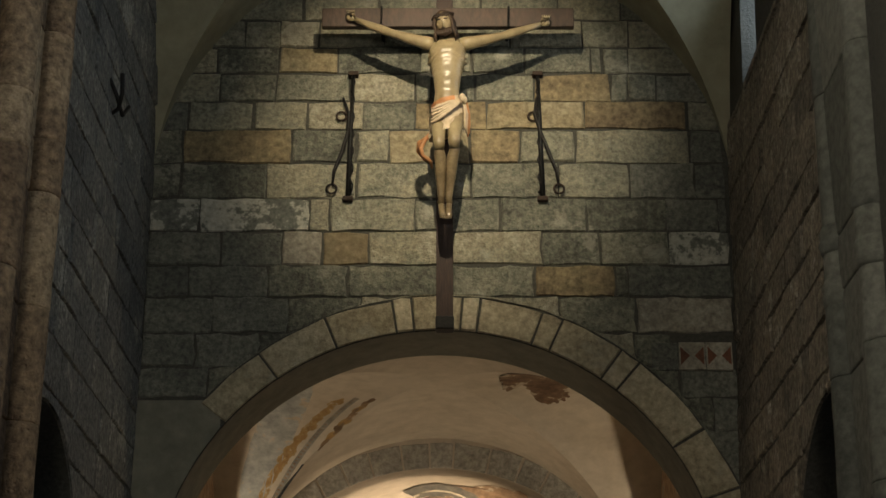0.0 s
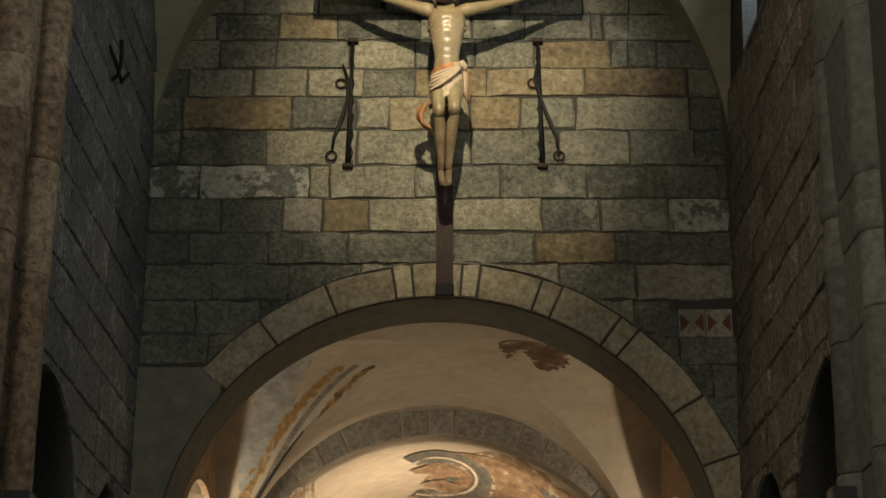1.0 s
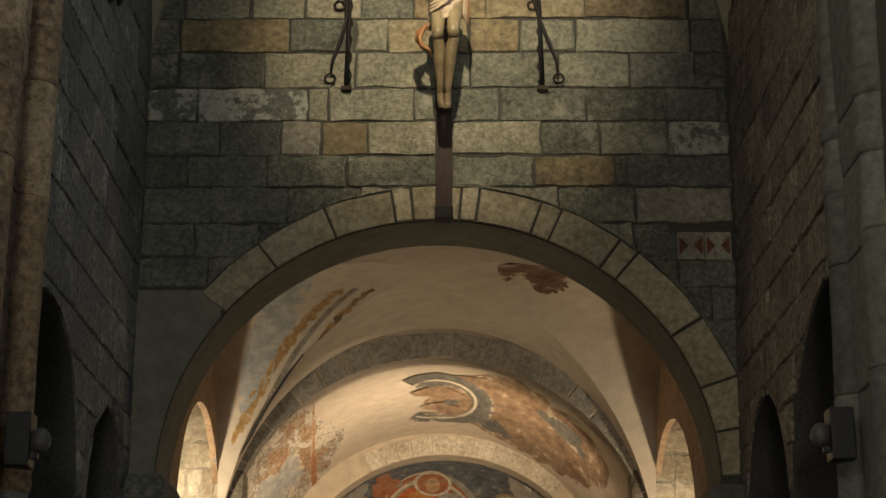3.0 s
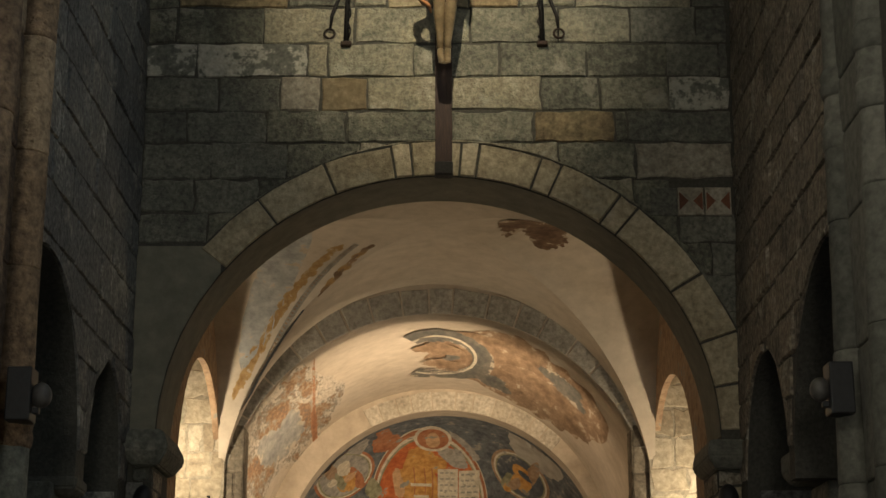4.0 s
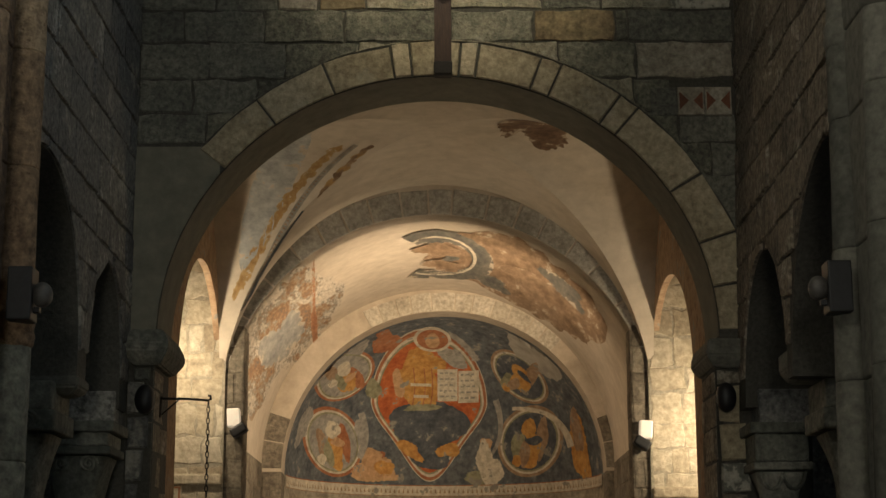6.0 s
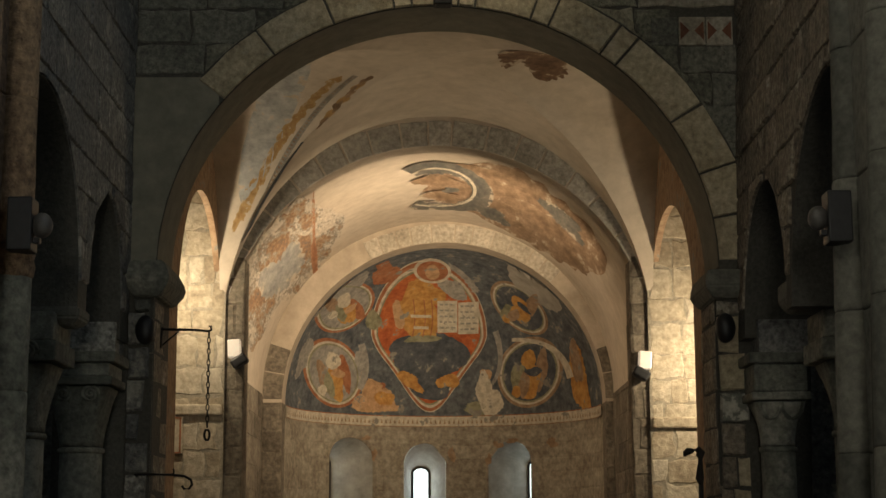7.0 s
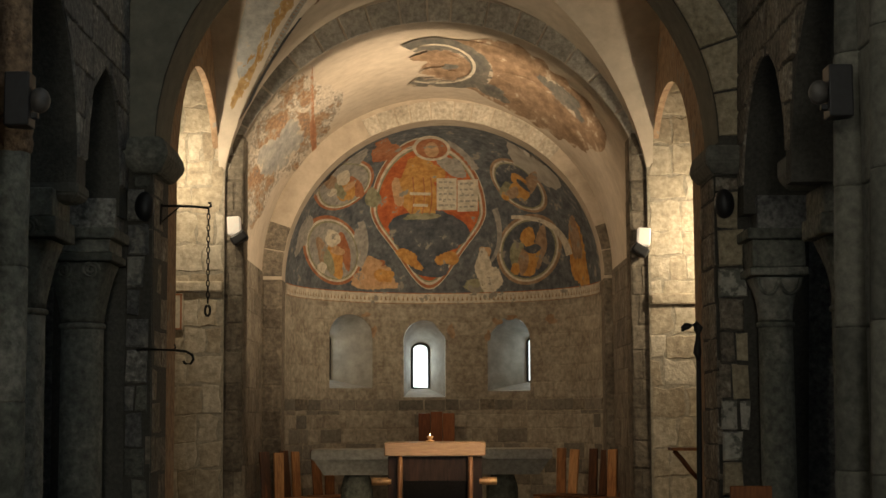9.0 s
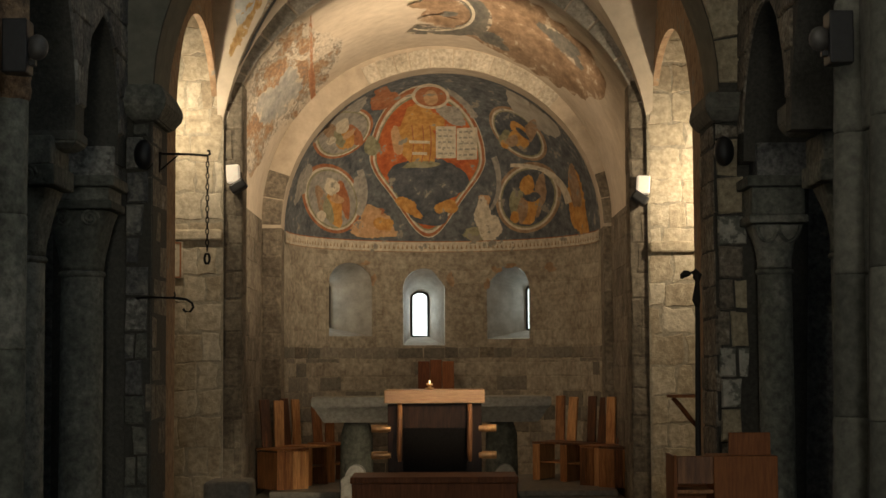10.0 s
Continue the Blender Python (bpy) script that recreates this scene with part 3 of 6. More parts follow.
def voussoirs(parent, P, c, intra, outer, cuts, mat, proud=0.02, seed=3, joint=0.008):
    rng = random.Random(seed)
    for a, b in zip(cuts, cuts[1:]):
        n = max(2, round((b - a) / 4))
        inner = intra((a + b) / 2)
        g = math.degrees(joint / inner)
        angs = [a + g + (b - a - 2 * g) * i / n for i in range(n + 1)]
        pts = [(c[0] + (intra(t) + 0.003) * math.cos(radians(t)), c[1] + (intra(t) + 0.003) * math.sin(radians(t))) for t in angs]
        pts += [(c[0] + (outer(t) + rng.uniform(-0.012, 0.008)) * math.cos(radians(t)), c[1] + (outer(t) + rng.uniform(-0.012, 0.008)) * math.sin(radians(t))) for t in reversed(angs)]
        part("voussoir", stone_mesh(pts, P, proud * rng.uniform(0.7, 1.3), rng, 0.008), mat, parent)


def extrados(t):
    b = -0.026 * math.cos(radians(t)) + 0.076 * math.sin(radians(t))
    return math.sqrt(b * b - 0.0065 + 2.26 ** 2) - b


def slab(x0, x1, y0, y1, z0, z1, name, mat, label, flare=0.06, top=0.0):
    """Impost block: a band between a hollow chamfer below and a worn slope above."""
    bm = bmesh.new()
    h = z1 - z0
    rows = [(flare, z0), (flare * 0.45, z0 + h * 0.2), (0.0, z0 + h * 0.4), (0.0, z0 + h * 0.62), (top, z1)]
    rings = [[bm.verts.new(p) for p in ((x0 + i, y0 + i, z), (x1 - i, y0 + i, z), (x1 - i, y1 - i, z), (x0 + i, y1 - i, z))] for i, z in rows]
    for a, b in zip(rings, rings[1:]):
        for k in range(4):
            bm.faces.new((a[k], a[(k + 1) % 4], b[(k + 1) % 4], b[k]))
    bm.faces.new(list(reversed(rings[0]))), bm.faces.new(rings[-1])
    bmesh.ops.bevel(bm, geom=bm.edges[:], offset=0.012, segments=2, affect="EDGES")
    return tagged(part(name, bm, mat), label, "impost", kind="structure")


slab(-2.23, -1.905, 11.34, 12.13, 3.33, 3.58, "impost", COLUMN, "dark worn stone impost of the chancel arch", 0.07, 0.05)
slab(1.84, 2.16, 11.36, 12.13, 3.30, 3.50, "impost", GREY_SHAFT, "grey stone impost of the chancel arch", 0.06, 0.02)
for x in (LEFT, RIGHT):
    s = -1 if x < 0 else 1
    a, b = x - s * (0.05 if s > 0 else 0.02), x + s * 0.55
    slab(min(a, b), max(a, b), 9.86, 10.17, 3.0 if s > 0 else 2.93, 3.19 if s > 0 else 3.04, "impost", GREY_SHAFT, "grey stone impost between two arcade arches", 0.05)


def column(x, y, r, base, cap0, cap1, top, label, carving="leaves"):
    ob = thing("column", (x, y, base), label, "column", "arcade columns")
    bm = bmesh.new()
    lathe(bm, [(r * 1.35, base), (r * 1.35, base + 0.12), (r * 1.15, base + 0.16), (r * 1.25, base + 0.22), (r, base + 0.28), (r * 0.97, cap0 - 0.03)], (x, y, 0), 28)
    part("shaft", bm, COLUMN, ob)
    bm = bmesh.new()
    lathe(bm, [(r * 0.97, cap0 - 0.035), (r * 1.07, cap0 - 0.025), (r * 1.09, cap0 - 0.012), (r * 1.06, cap0), (r * 0.96, cap0 + 0.006)], (x, y, 0), 28)
    part("neck_ring", bm, COLUMN, ob)
    bm = bmesh.new()
    k = 28
    rings = []
    for i in range(9):
        t = i / 8
        rr = r * (0.98 + 0.55 * t ** 1.6)
        ring = []
        for j in range(k):
            a = 2 * math.pi * j / k
            sq = rr / max(abs(math.cos(a)), abs(math.sin(a))) * 0.93
            d = rr * (1 - t) + min(sq, rr * 1.32) * t
            d += 0.012 * math.sin(4 * a) * math.sin(math.pi * t)
            ring.append(bm.verts.new((x + d * math.cos(a), y + d * math.sin(a), cap0 + 0.01 + (cap1 - cap0 - 0.02) * t)))
        rings.append(ring)
    for a, b in zip(rings, rings[1:]):
        for j in range(k):
            f = bm.faces.new((a[j], a[(j + 1) % k], b[(j + 1) % k], b[j]))
            f.smooth = True
    bm.faces.new(list(reversed(rings[0]))), bm.faces.new(rings[-1])
    cap = part("capital", bm, COLUMN, ob, "carved stone capital with curling leaves")
    zs = cap1 + 0.062 if carving == "spirals" else cap1 - r * 0.42
    for sx in (-1, 1):
        bm = bmesh.new()
        if carving == "shields":
            pts = [(x + sx * r * 0.62 - r * 0.6 * math.cos(a), y - r * (1.30 + 0.12 * (1 - math.sin(a))), cap1 - 0.01 - r * 0.95 * math.sin(a)) for a in [math.pi * k / 16 for k in range(17)]]
            tube(bm, pts, 0.014, 7)
            part("shield_rim", bm, COLUMN, cap)
            continue
        pts = []
        for i in range(26):
            a = i * 0.55
            q = r * 0.42 * (1 - i / 28)
            pts.append((x + sx * r * 0.62 + sx * q * math.cos(a), y - r * (1.75 if carving == "spirals" else 1.36) - 0.004, zs + q * math.sin(a)))
        tube(bm, pts, 0.010, 6)
        part("volute", bm, COLUMN, cap)
    w = r * 1.75
    if carving == "spirals":
        part("abacus", box(x - w, x + w, y - w, y + w, cap1, cap1 + 0.125, 0.012), COLUMN, ob)
        part("impost_block", box(x - w * 0.9, x + w * 0.9, y - w * 0.9, y + w * 0.9, cap1 + 0.127, top, 0.012), COLUMN, ob)
    else:
        z = cap1 + 0.055
        part("abacus", box(x - w * 0.95, x + w * 0.95, y - w * 0.95, y + w * 0.95, cap1, z, 0.010), COLUMN, ob)
        part("impost_block", box(x - w * 0.86, x + w * 0.86, y - w * 0.86, y + w * 0.86, z + 0.002, top - 0.075, 0.012), COLUMN, ob)
        part("impost_band", box(x - w * 1.02, x + w * 1.02, y - w * 1.02, y + w * 1.02, top - 0.073, top, 0.010), COLUMN, ob)
    return ob


for s, x in ((-1, -2.56), (1, 2.52)):
    column(x, 10.02, 0.15, 0.0, 2.28, 2.70, 3.0, "dim grey stone column with a spiral-carved capital", "spirals")
column(-2.42, 11.1, 0.145, 0.0, 2.25, 2.66, 2.88, "dim grey stone column against the chancel pier")
column(2.28, 11.28, 0.12, 0.0, 2.25, 2.56, 2.88, "dim grey stone column with a cushion capital by the pier", "shields")
# wall above the far columns
for x0, x1 in ((LEFT - 0.45, LEFT - 0.02), (RIGHT + 0.02, RIGHT + 0.45)):
    tagged(part("respond", box(x0, x1, 11.2, 11.56, 2.88, 3.12, 0.01), ASHLAR_SIDE), "stone respond above a column", "pier", kind="structure")

# wall shafts standing before the nave walls: stacked drums with worn joints
rng = random.Random(11)


def wall_shaft(s, x, y, lean, cuts, rings, mat, low, label):
    ob = thing("wall_shaft", (s * x, y, 0), label, "pilaster", "wall shafts")

    def drum(name, profile, cx, cy, z):
        bm = bmesh.new()
        k = 30
        rows = [[(r * (1 + rng.uniform(-0.012, 0.012)), h) for _ in range(k)] for r, h in profile]
        vs = [[bm.verts.new((s * (cx + lean * (h - 1.75)) + r * math.cos(2 * math.pi * j / k), cy + r * math.sin(2 * math.pi * j / k), h)) for j, (r, h) in enumerate(row)] for row in rows]
        for u, v in zip(vs, vs[1:]):
            for j in range(k):
                f = bm.faces.new((u[j], u[(j + 1) % k], v[(j + 1) % k], v[j]))
                f.smooth = True
        bm.faces.new(list(reversed(vs[0]))), bm.faces.new(vs[-1])
        part(name, bm, mat if z >= 2.9 else low, ob)

    for cx, cy, r0 in ((x, y, 0.105), (x + 0.02, y - 0.62, 0.105)):
        for z0, z1 in zip(cuts, cuts[1:]):
            r = r0 + rng.uniform(-0.003, 0.003)
            drum("drum", [(r * 0.93, z0), (r * 0.99, z0 + 0.006), (r, z0 + 0.02)] + [(r + rng.uniform(-0.003, 0.002), z0 + (z1 - z0) * t) for t in (0.25, 0.5, 0.75)] + [(r, z1 - 0.02), (r * 0.985, z1 - 0.006), (r * 0.93, z1)], cx, cy, z0)
        for z in rings:
            drum("moulding", [(r0 * 0.98, z - 0.07), (r0 * 1.1, z - 0.05), (r0 * 1.16, z - 0.01), (r0 * 1.08, z + 0.02), (r0 * 1.14, z + 0.05), (r0 * 0.98, z + 0.09)], cx, cy, z)
    lo, hi = sorted((s * (x + 0.03), s * (x + 0.3)))
    for z0, z1 in zip(cuts, cuts[1:]):
        part("pilaster_block", box(lo, hi, y - 0.6, y - 0.02, z0 + 0.004, z1 - 0.004, 0.012), mat if z0 > 2.9 else low, ob)
    return ob


wall_shaft(-1, 2.105, 7.93, 0.0, [0.0, 0.85, 1.7, 2.35, 2.93, 3.8, 4.4, 5.02, 5.32, 5.95, 6.5, 7.2, 8.2], [2.97], SHAFT, COLUMN, "reddish-brown pitted stone shaft against the nave wall")
wall_shaft(1, 2.04, 8.15, 0.025, [0.0, 0.7, 1.35, 2.05, 2.75, 3.42, 4.1, 4.55, 4.85, 5.7, 6.4, 7.1, 8.2], [4.55, 4.85], GREY_SHAFT, GREY_SHAFT, "grey weathered stone shaft against the nave wall")


# ---- crucifix ----
CROSS_DARK = rock("dark_cross_wood", [(0.0, (0.05, 0.024, 0.014)), (1.0, (0.115, 0.06, 0.035))], grain=12, rough=0.6, bump=0.3, vary=0.6, dirt=0.3, stretch=(6, 6, 0.6))
cross = thing("wooden_cross", (0.01, 11.42, 5.5), "dark brown wooden cross fixed to the wall", "cross")


def cross_y(z):
    return 11.43 - (z - 5.52) * 0.27 / 2.7


bm = bmesh.new()
for z0, z1 in ((5.52, 8.5),):
    w, d = 0.062, 0.03
    vs = [bm.verts.new((0.012 + sx * w, cross_y(z) + sy * d, z)) for z in (z0, z1) for sx, sy in ((-1, -1), (1, -1), (1, 1), (-1, 1))]
    for f in ((3, 2, 1, 0), (4, 5, 6, 7), (0, 1, 5, 4), (1, 2, 6, 5), (2, 3, 7, 6), (3, 0, 4, 7)):
        bm.faces.new([vs[i] for i in f])
bmesh.ops.bevel(bm, geom=bm.edges[:], offset=0.006, segments=2, affect="EDGES")
part("upright", bm, CROSS_DARK, cross)
BEAM_Z, BEAM_Y = 7.86, 11.2 - 0.05
part("crossbeam", box(-0.925, 1.0, BEAM_Y - 0.03, BEAM_Y + 0.03, BEAM_Z - 0.085, BEAM_Z + 0.075, 0.008), CROSS_WOOD, cross)
for x in (-0.47, 0.5):
    bm = bmesh.new()
    for k in range(6):
        tube(bm, [(x, BEAM_Y - 0.05, BEAM_Z + 0.08 - k * 0.03), (x, BEAM_Y - 0.035, BEAM_Z + 0.055 - k * 0.03)], 0.008, 6)
    part("chain", bm, IRON, cross)
part("foot_bracket", box(-0.055, 0.08, 11.38, 11.5, 5.44, 5.54, 0.012), IRON, cross)
for x in (-0.47, 0.5):
    part("wall_bracket", box(x - 0.012, x + 0.012, BEAM_Y + 0.03, 11.5, BEAM_Z - 0.02, BEAM_Z + 0.01, 0.004), IRON, cross)

# carved figure: one plain mesh
bm = bmesh.new()
Y0 = 11.03


def loft(bm, rings, mat=0):
    rows = [[bm.verts.new(p) for p in r] for r in rings]
    n = len(rows[0])
    fs = []
    for a, b in zip(rows, rows[1:]):
        for k in range(n):
            fs.append(bm.faces.new((a[k], a[(k + 1) % n], b[(k + 1) % n], b[k])))
    fs += [bm.faces.new(list(reversed(rows[0]))), bm.faces.new(rows[-1])]
    for f in fs:
        f.smooth, f.material_index = True, mat


def between(table, z):
    """Linear reading of a table of (z, value, value, ...)."""
    for a, b in zip(table, table[1:]):
        if z <= b[0]:
            t = (z - a[0]) / (b[0] - a[0])
            return [u + (v - u) * t for u, v in zip(a[1:], b[1:])]
    return list(table[-1][1:])


TORSO = [(6.86, 0.105, 0.085, 0.03), (6.98, 0.112, 0.090, 0.02), (7.08, 0.100, 0.078, 0.0), (7.17, 0.088, 0.066, -0.008), (7.28, 0.105, 0.082, -0.022), (7.39, 0.130, 0.100, -0.03), (7.48, 0.136, 0.100, -0.03), (7.55, 0.128, 0.080, -0.02), (7.60, 0.085, 0.055, -0.015), (7.64, 0.045, 0.040, -0.03)]
rings = []
for i in range(61):
    z = 6.86 + (7.64 - 6.86) * i / 60
    rx, ry, dy = between(TORSO, z)
    ring = []
    for k in range(36):
        a = 2 * math.pi * k / 36
        c, s = math.cos(a), math.sin(a)
        d = 1.0
        if s < 0.2:
            rib = max(0.0, 1 - abs(z - 7.40) / 0.14)
            d += 0.15 * rib * math.sin((z + 0.10 * abs(c)) * 2 * math.pi / 0.043) * min(1, 1.8 * abs(c) + 0.1)
            d -= 0.05 * max(0.0, 1 - abs(c) / 0.18) * (1 if 7.1 < z < 7.52 else 0) * (-s if s < 0 else 0)
            d += 0.06 * max(0.0, 1 - ((z - 7.505) / 0.05) ** 2) * max(0.0, 1 - ((abs(c) - 0.5) / 0.4) ** 2) * (-s if s < 0 else 0)
            d += 0.03 * max(0.0, 1 - abs(c) / 0.5) * math.sin((z - 7.1) * 2 * math.pi / 0.075) * (1 if 7.09 < z < 7.30 else 0)
            arch = 7.34 - 0.10 * abs(c)
            d -= 0.11 * max(0.0, 1 - abs(z - arch + 0.03) / 0.035) * (-s if s < 0 else 0)
        ring.append((0.03 + rx * d * c, Y0 + dy + ry * d * s, z))
    rings.append(ring)
loft(bm, rings)
for s, hx, hz in ((-1, -0.70, 7.83), (1, 0.775, 7.785)):
    sh = Vector((0.03 + s * 0.10, Y0 - 0.015, 7.56))
    hd = Vector((hx, BEAM_Y - 0.065, hz))
    pts = [sh.lerp(hd, t) + Vector((0, -0.01 * math.sin(math.pi * t), -0.022 * math.sin(math.pi * t))) for t in (0, 0.08, 0.18, 0.3, 0.42, 0.5, 0.6, 0.7, 0.84, 0.95)]
    tube(bm, pts, [0.050, 0.053, 0.046, 0.042, 0.034, 0.030, 0.035, 0.032, 0.024, 0.019], 16, side=Vector((0, 1, 0)))
    ball(bm, hd, 0.038, 0.022, 0.03)
    for k in range(4):
        x0 = -0.018 + 0.013 * k
        tube(bm, [hd + Vector((x0, -0.006, 0.022)), hd + Vector((x0 * 1.4 + s * 0.006, -0.03, 0.048)), hd + Vector((x0 * 1.3 + s * 0.004, -0.05, 0.034)), hd + Vector((x0 + s * 0.002, -0.05, 0.014))], [0.0085, 0.008, 0.0075, 0.006], 7)
    tube(bm, [hd + Vector((-s * 0.03, -0.01, -0.005)), hd + Vector((-s * 0.022, -0.035, 0.012)), hd + Vector((-s * 0.005, -0.045, 0.006))], [0.010, 0.009, 0.006], 7)
    ball(bm, hd + Vector((0, -0.022, 0)), 0.007, 0.012, 0.007, 2)
for s, kx, kz in ((-1, -0.03, 6.705), (1, 0.082, 6.72)):
    tube(bm, [(0.03 + s * 0.062, Y0 + 0.01, 6.98), (0.028 + s * 0.061, Y0 - 0.02, 6.91), ((0.03 + s * 0.06) * 0.5 + kx * 0.5, Y0 - 0.055, 6.85), (kx, Y0 - 0.082, kz + 0.045), (kx, Y0 - 0.10, kz + 0.005), (kx, Y0 - 0.082, kz - 0.04)], [0.066, 0.064, 0.056, 0.045, 0.044, 0.036], 18)
    tube(bm, [(kx, Y0 - 0.080, kz - 0.02), (kx + 0.002, Y0 - 0.07, kz - 0.05), (kx * 0.8 + 0.006, Y0 - 0.045, kz - 0.09), (0.02 + s * 0.040, Y0 - 0.005, 6.54), (0.018 + s * 0.034, Y0 + 0.035, 6.45), (0.015 + s * 0.028, Y0 + 0.06, 6.36), (0.015 + s * 0.027, Y0 + 0.075, 6.29)], [0.036, 0.038, 0.043, 0.043, 0.034, 0.026, 0.024], 16, 4)
    ball(bm, (0.015 + s * 0.046, Y0 + 0.07, 6.315), 0.012, 0.014, 0.014, 4)
    tube(bm, [(0.015 + s * 0.027, Y0 + 0.085, 6.32), (0.015 + s * 0.026, Y0 + 0.05, 6.255), (0.02 + s * 0.022, Y0 + 0.02, 6.20), (0.02 + s * 0.02, Y0 + 0.005, 6.175)], [(0.023, 0.026), (0.025, 0.022), (0.027, 0.017), (0.022, 0.010)], 12, 4)
    for k in range(4):
        ball(bm, (0.02 + s * (0.006 + 0.011 * k), Y0 + 0.002 + 0.003 * k, 6.166 + 0.004 * k), 0.0065, 0.009, 0.012, 4, 8, 6)
# head, bowed and turned, with hair, beard and twisted crown
hm = bmesh.new()
ball(hm, (0, -0.03, 0), 0.056, 0.066, 0.082, u=20, v=14)
ball(hm, (0, -0.098, -0.008), 0.010, 0.014, 0.024)
for s in (-1, 1):
    ball(hm, (s * 0.024, -0.084, 0.020), 0.020, 0.012, 0.006, 2)
    ball(hm, (s * 0.024, -0.080, 0.006), 0.014, 0.011, 0.006)
    ball(hm, (s * 0.032, -0.068, -0.014), 0.018, 0.016, 0.016)
ball(hm, (0, -0.088, -0.042), 0.018, 0.012, 0.006, 2)
for k in range(7):
    x = (k - 3) * 0.012
    tube(hm, [(x * 1.3, -0.075 + abs(x) * 0.4, -0.045), (x * 1.2, -0.082 + abs(x) * 0.3, -0.075), (x * 0.8, -0.070, -0.108 + abs(x) * 0.5)], [0.011, 0.013, 0.005], 7, 2)
ball(hm, (0, 0.010, 0.030), 0.068, 0.072, 0.072, 2)
for s in (-1, 1):
    for k in range(6):
        y = -0.055 + 0.022 * k
        w = 0.006 * math.sin(k * 2.1)
        tube(hm, [(s * 0.052, y, 0.045), (s * (0.066 + w), y, 0.0), (s * (0.060 - w), y + 0.004, -0.045), (s * (0.072 + w), y, -0.09), (s * (0.066 - w), y - 0.004, -0.135 - 0.01 * (k % 3))], [0.012, 0.014, 0.013, 0.012, 0.004], 7, 2)
for q in range(3):
    pts = [((0.070 + 0.006 * math.sin(6 * a + 2 * q)) * math.cos(a), -0.012 + (0.076 + 0.006 * math.cos(6 * a + 2 * q)) * math.sin(a), 0.050 + 0.010 * math.sin(5 * a + 2.1 * q)) for a in [2 * math.pi * k / 40 for k in range(41)]]
    tube(hm, pts, 0.008, 6, 2)
bmesh.ops.transform(hm, matrix=Matrix.Translation((0.008, Y0 - 0.075, 7.705)) @ Euler((radians(18), radians(-7), radians(-10))).to_matrix().to_4x4() @ Matrix.Scale(1.08, 4), verts=hm.verts[:])
me = bpy.data.meshes.new("head_shape")
hm.to_mesh(me)
hm.free()
bm.from_mesh(me)
bpy.data.meshes.remove(me)
tube(bm, [(0.028, Y0 - 0.02, 7.60), (0.015, Y0 - 0.05, 7.66)], [0.045, 0.042], 12)
# loincloth: wrapped diagonal folds, a knot and hanging ends
rings = []
for i in range(27):
    t = i / 26
    ring = []
    for k in range(72):
        a = 2 * math.pi * k / 72
        c, s = math.cos(a), math.sin(a)
        low = 6.80 + 0.10 * (c + 1) / 2 - 0.03 * max(0.0, -s) * (1 - abs(c))
        z = 7.095 + 0.03 * c + (low - 7.095 - 0.03 * c) * t
        rx, ry, dy = between(TORSO, z)
        fold = math.sin(4.6 * a + 19 * t * (1 + 0.3 * c)) * 0.5 + 0.5 * math.sin(9 * a - 23 * t)
        k1 = 0.012 + 0.010 * t + 0.009 * fold * (0.6 + 0.6 * t) * (1 if s < 0.4 else 0.4)
        push = 0.03 * t * max(0.0, -s)
        ring.append((0.03 - 0.008 * t + (rx + k1) * c, Y0 + dy + (ry + k1 + push) * s, z))
    rings.append(ring)
rows = [[bm.verts.new(p) for p in r] for r in rings]
for i, (a, b) in enumerate(zip(rows, rows[1:])):
    for k in range(72):
        f = bm.faces.new((a[k], a[(k + 1) % 72], b[(k + 1) % 72], b[k]))
        f.smooth, f.material_index = True, 3 if i < 4 and 30 < k < 60 else 1
for k in range(5):
    t = k / 4
    a0, b0 = Vector((-0.09 - 0.01 * t, Y0 - 0.075 - 0.02 * t, 7.00 - 0.13 * t)), Vector((0.135, Y0 - 0.085, 7.075 - 0.02 * t))
    m = (a0 + b0) / 2 + Vector((0.0, -0.06 - 0.012 * t, -0.03 - 0.03 * t))
    tube(bm, [a0.lerp(m, u).lerp(m.lerp(b0, u), u) for u in [i / 10 for i in range(11)]], [0.004, 0.008, 0.010, 0.012, 0.012, 0.012, 0.011, 0.010, 0.009, 0.008, 0.005], 7, 1)
ball(bm, (0.142, Y0 - 0.085, 7.085), 0.026, 0.028, 0.034, 1)
ball(bm, (0.160, Y0 - 0.080, 7.070), 0.020, 0.022, 0.030, 1)
for k in range(4):
    tube(bm, [(0.150 + 0.006 * k, Y0 - 0.075, 7.07), (0.165 + 0.008 * k, Y0 - 0.03 + 0.012 * k, 6.99), (0.160 + 0.010 * k, Y0 - 0.01 + 0.012 * k, 6.91), (0.168 + 0.008 * k, Y0 + 0.012 * k, 6.85 - 0.015 * (k % 3))], [0.010, 0.014, 0.014, 0.005], 8, 3 if k > 1 else 1)
for k in range(5):
    d = 0.014 * k
    tube(bm, [(-0.085, Y0 + 0.03 + d, 6.855), (-0.135 - d * 0.8, Y0 + 0.035 + d, 6.80), (-0.165 - d * 0.3, Y0 + 0.04 + d, 6.735), (-0.150 + d * 0.3, Y0 + 0.045 + d, 6.675), (-0.105 + d * 0.3, Y0 + 0.05 + d, 6.645), (-0.08, Y0 + 0.06 + d, 6.625 - d * 0.4)], [0.012, 0.017, 0.018, 0.017, 0.015, 0.006], 8, 3)
figure = part("carved_figure", bm, [SKIN, CLOTH, HAIR, ORANGE_CLOTH, SKIN_DARK])
tagged(figure, "painted wooden carved figure with pale loincloth on a cross", "statue")


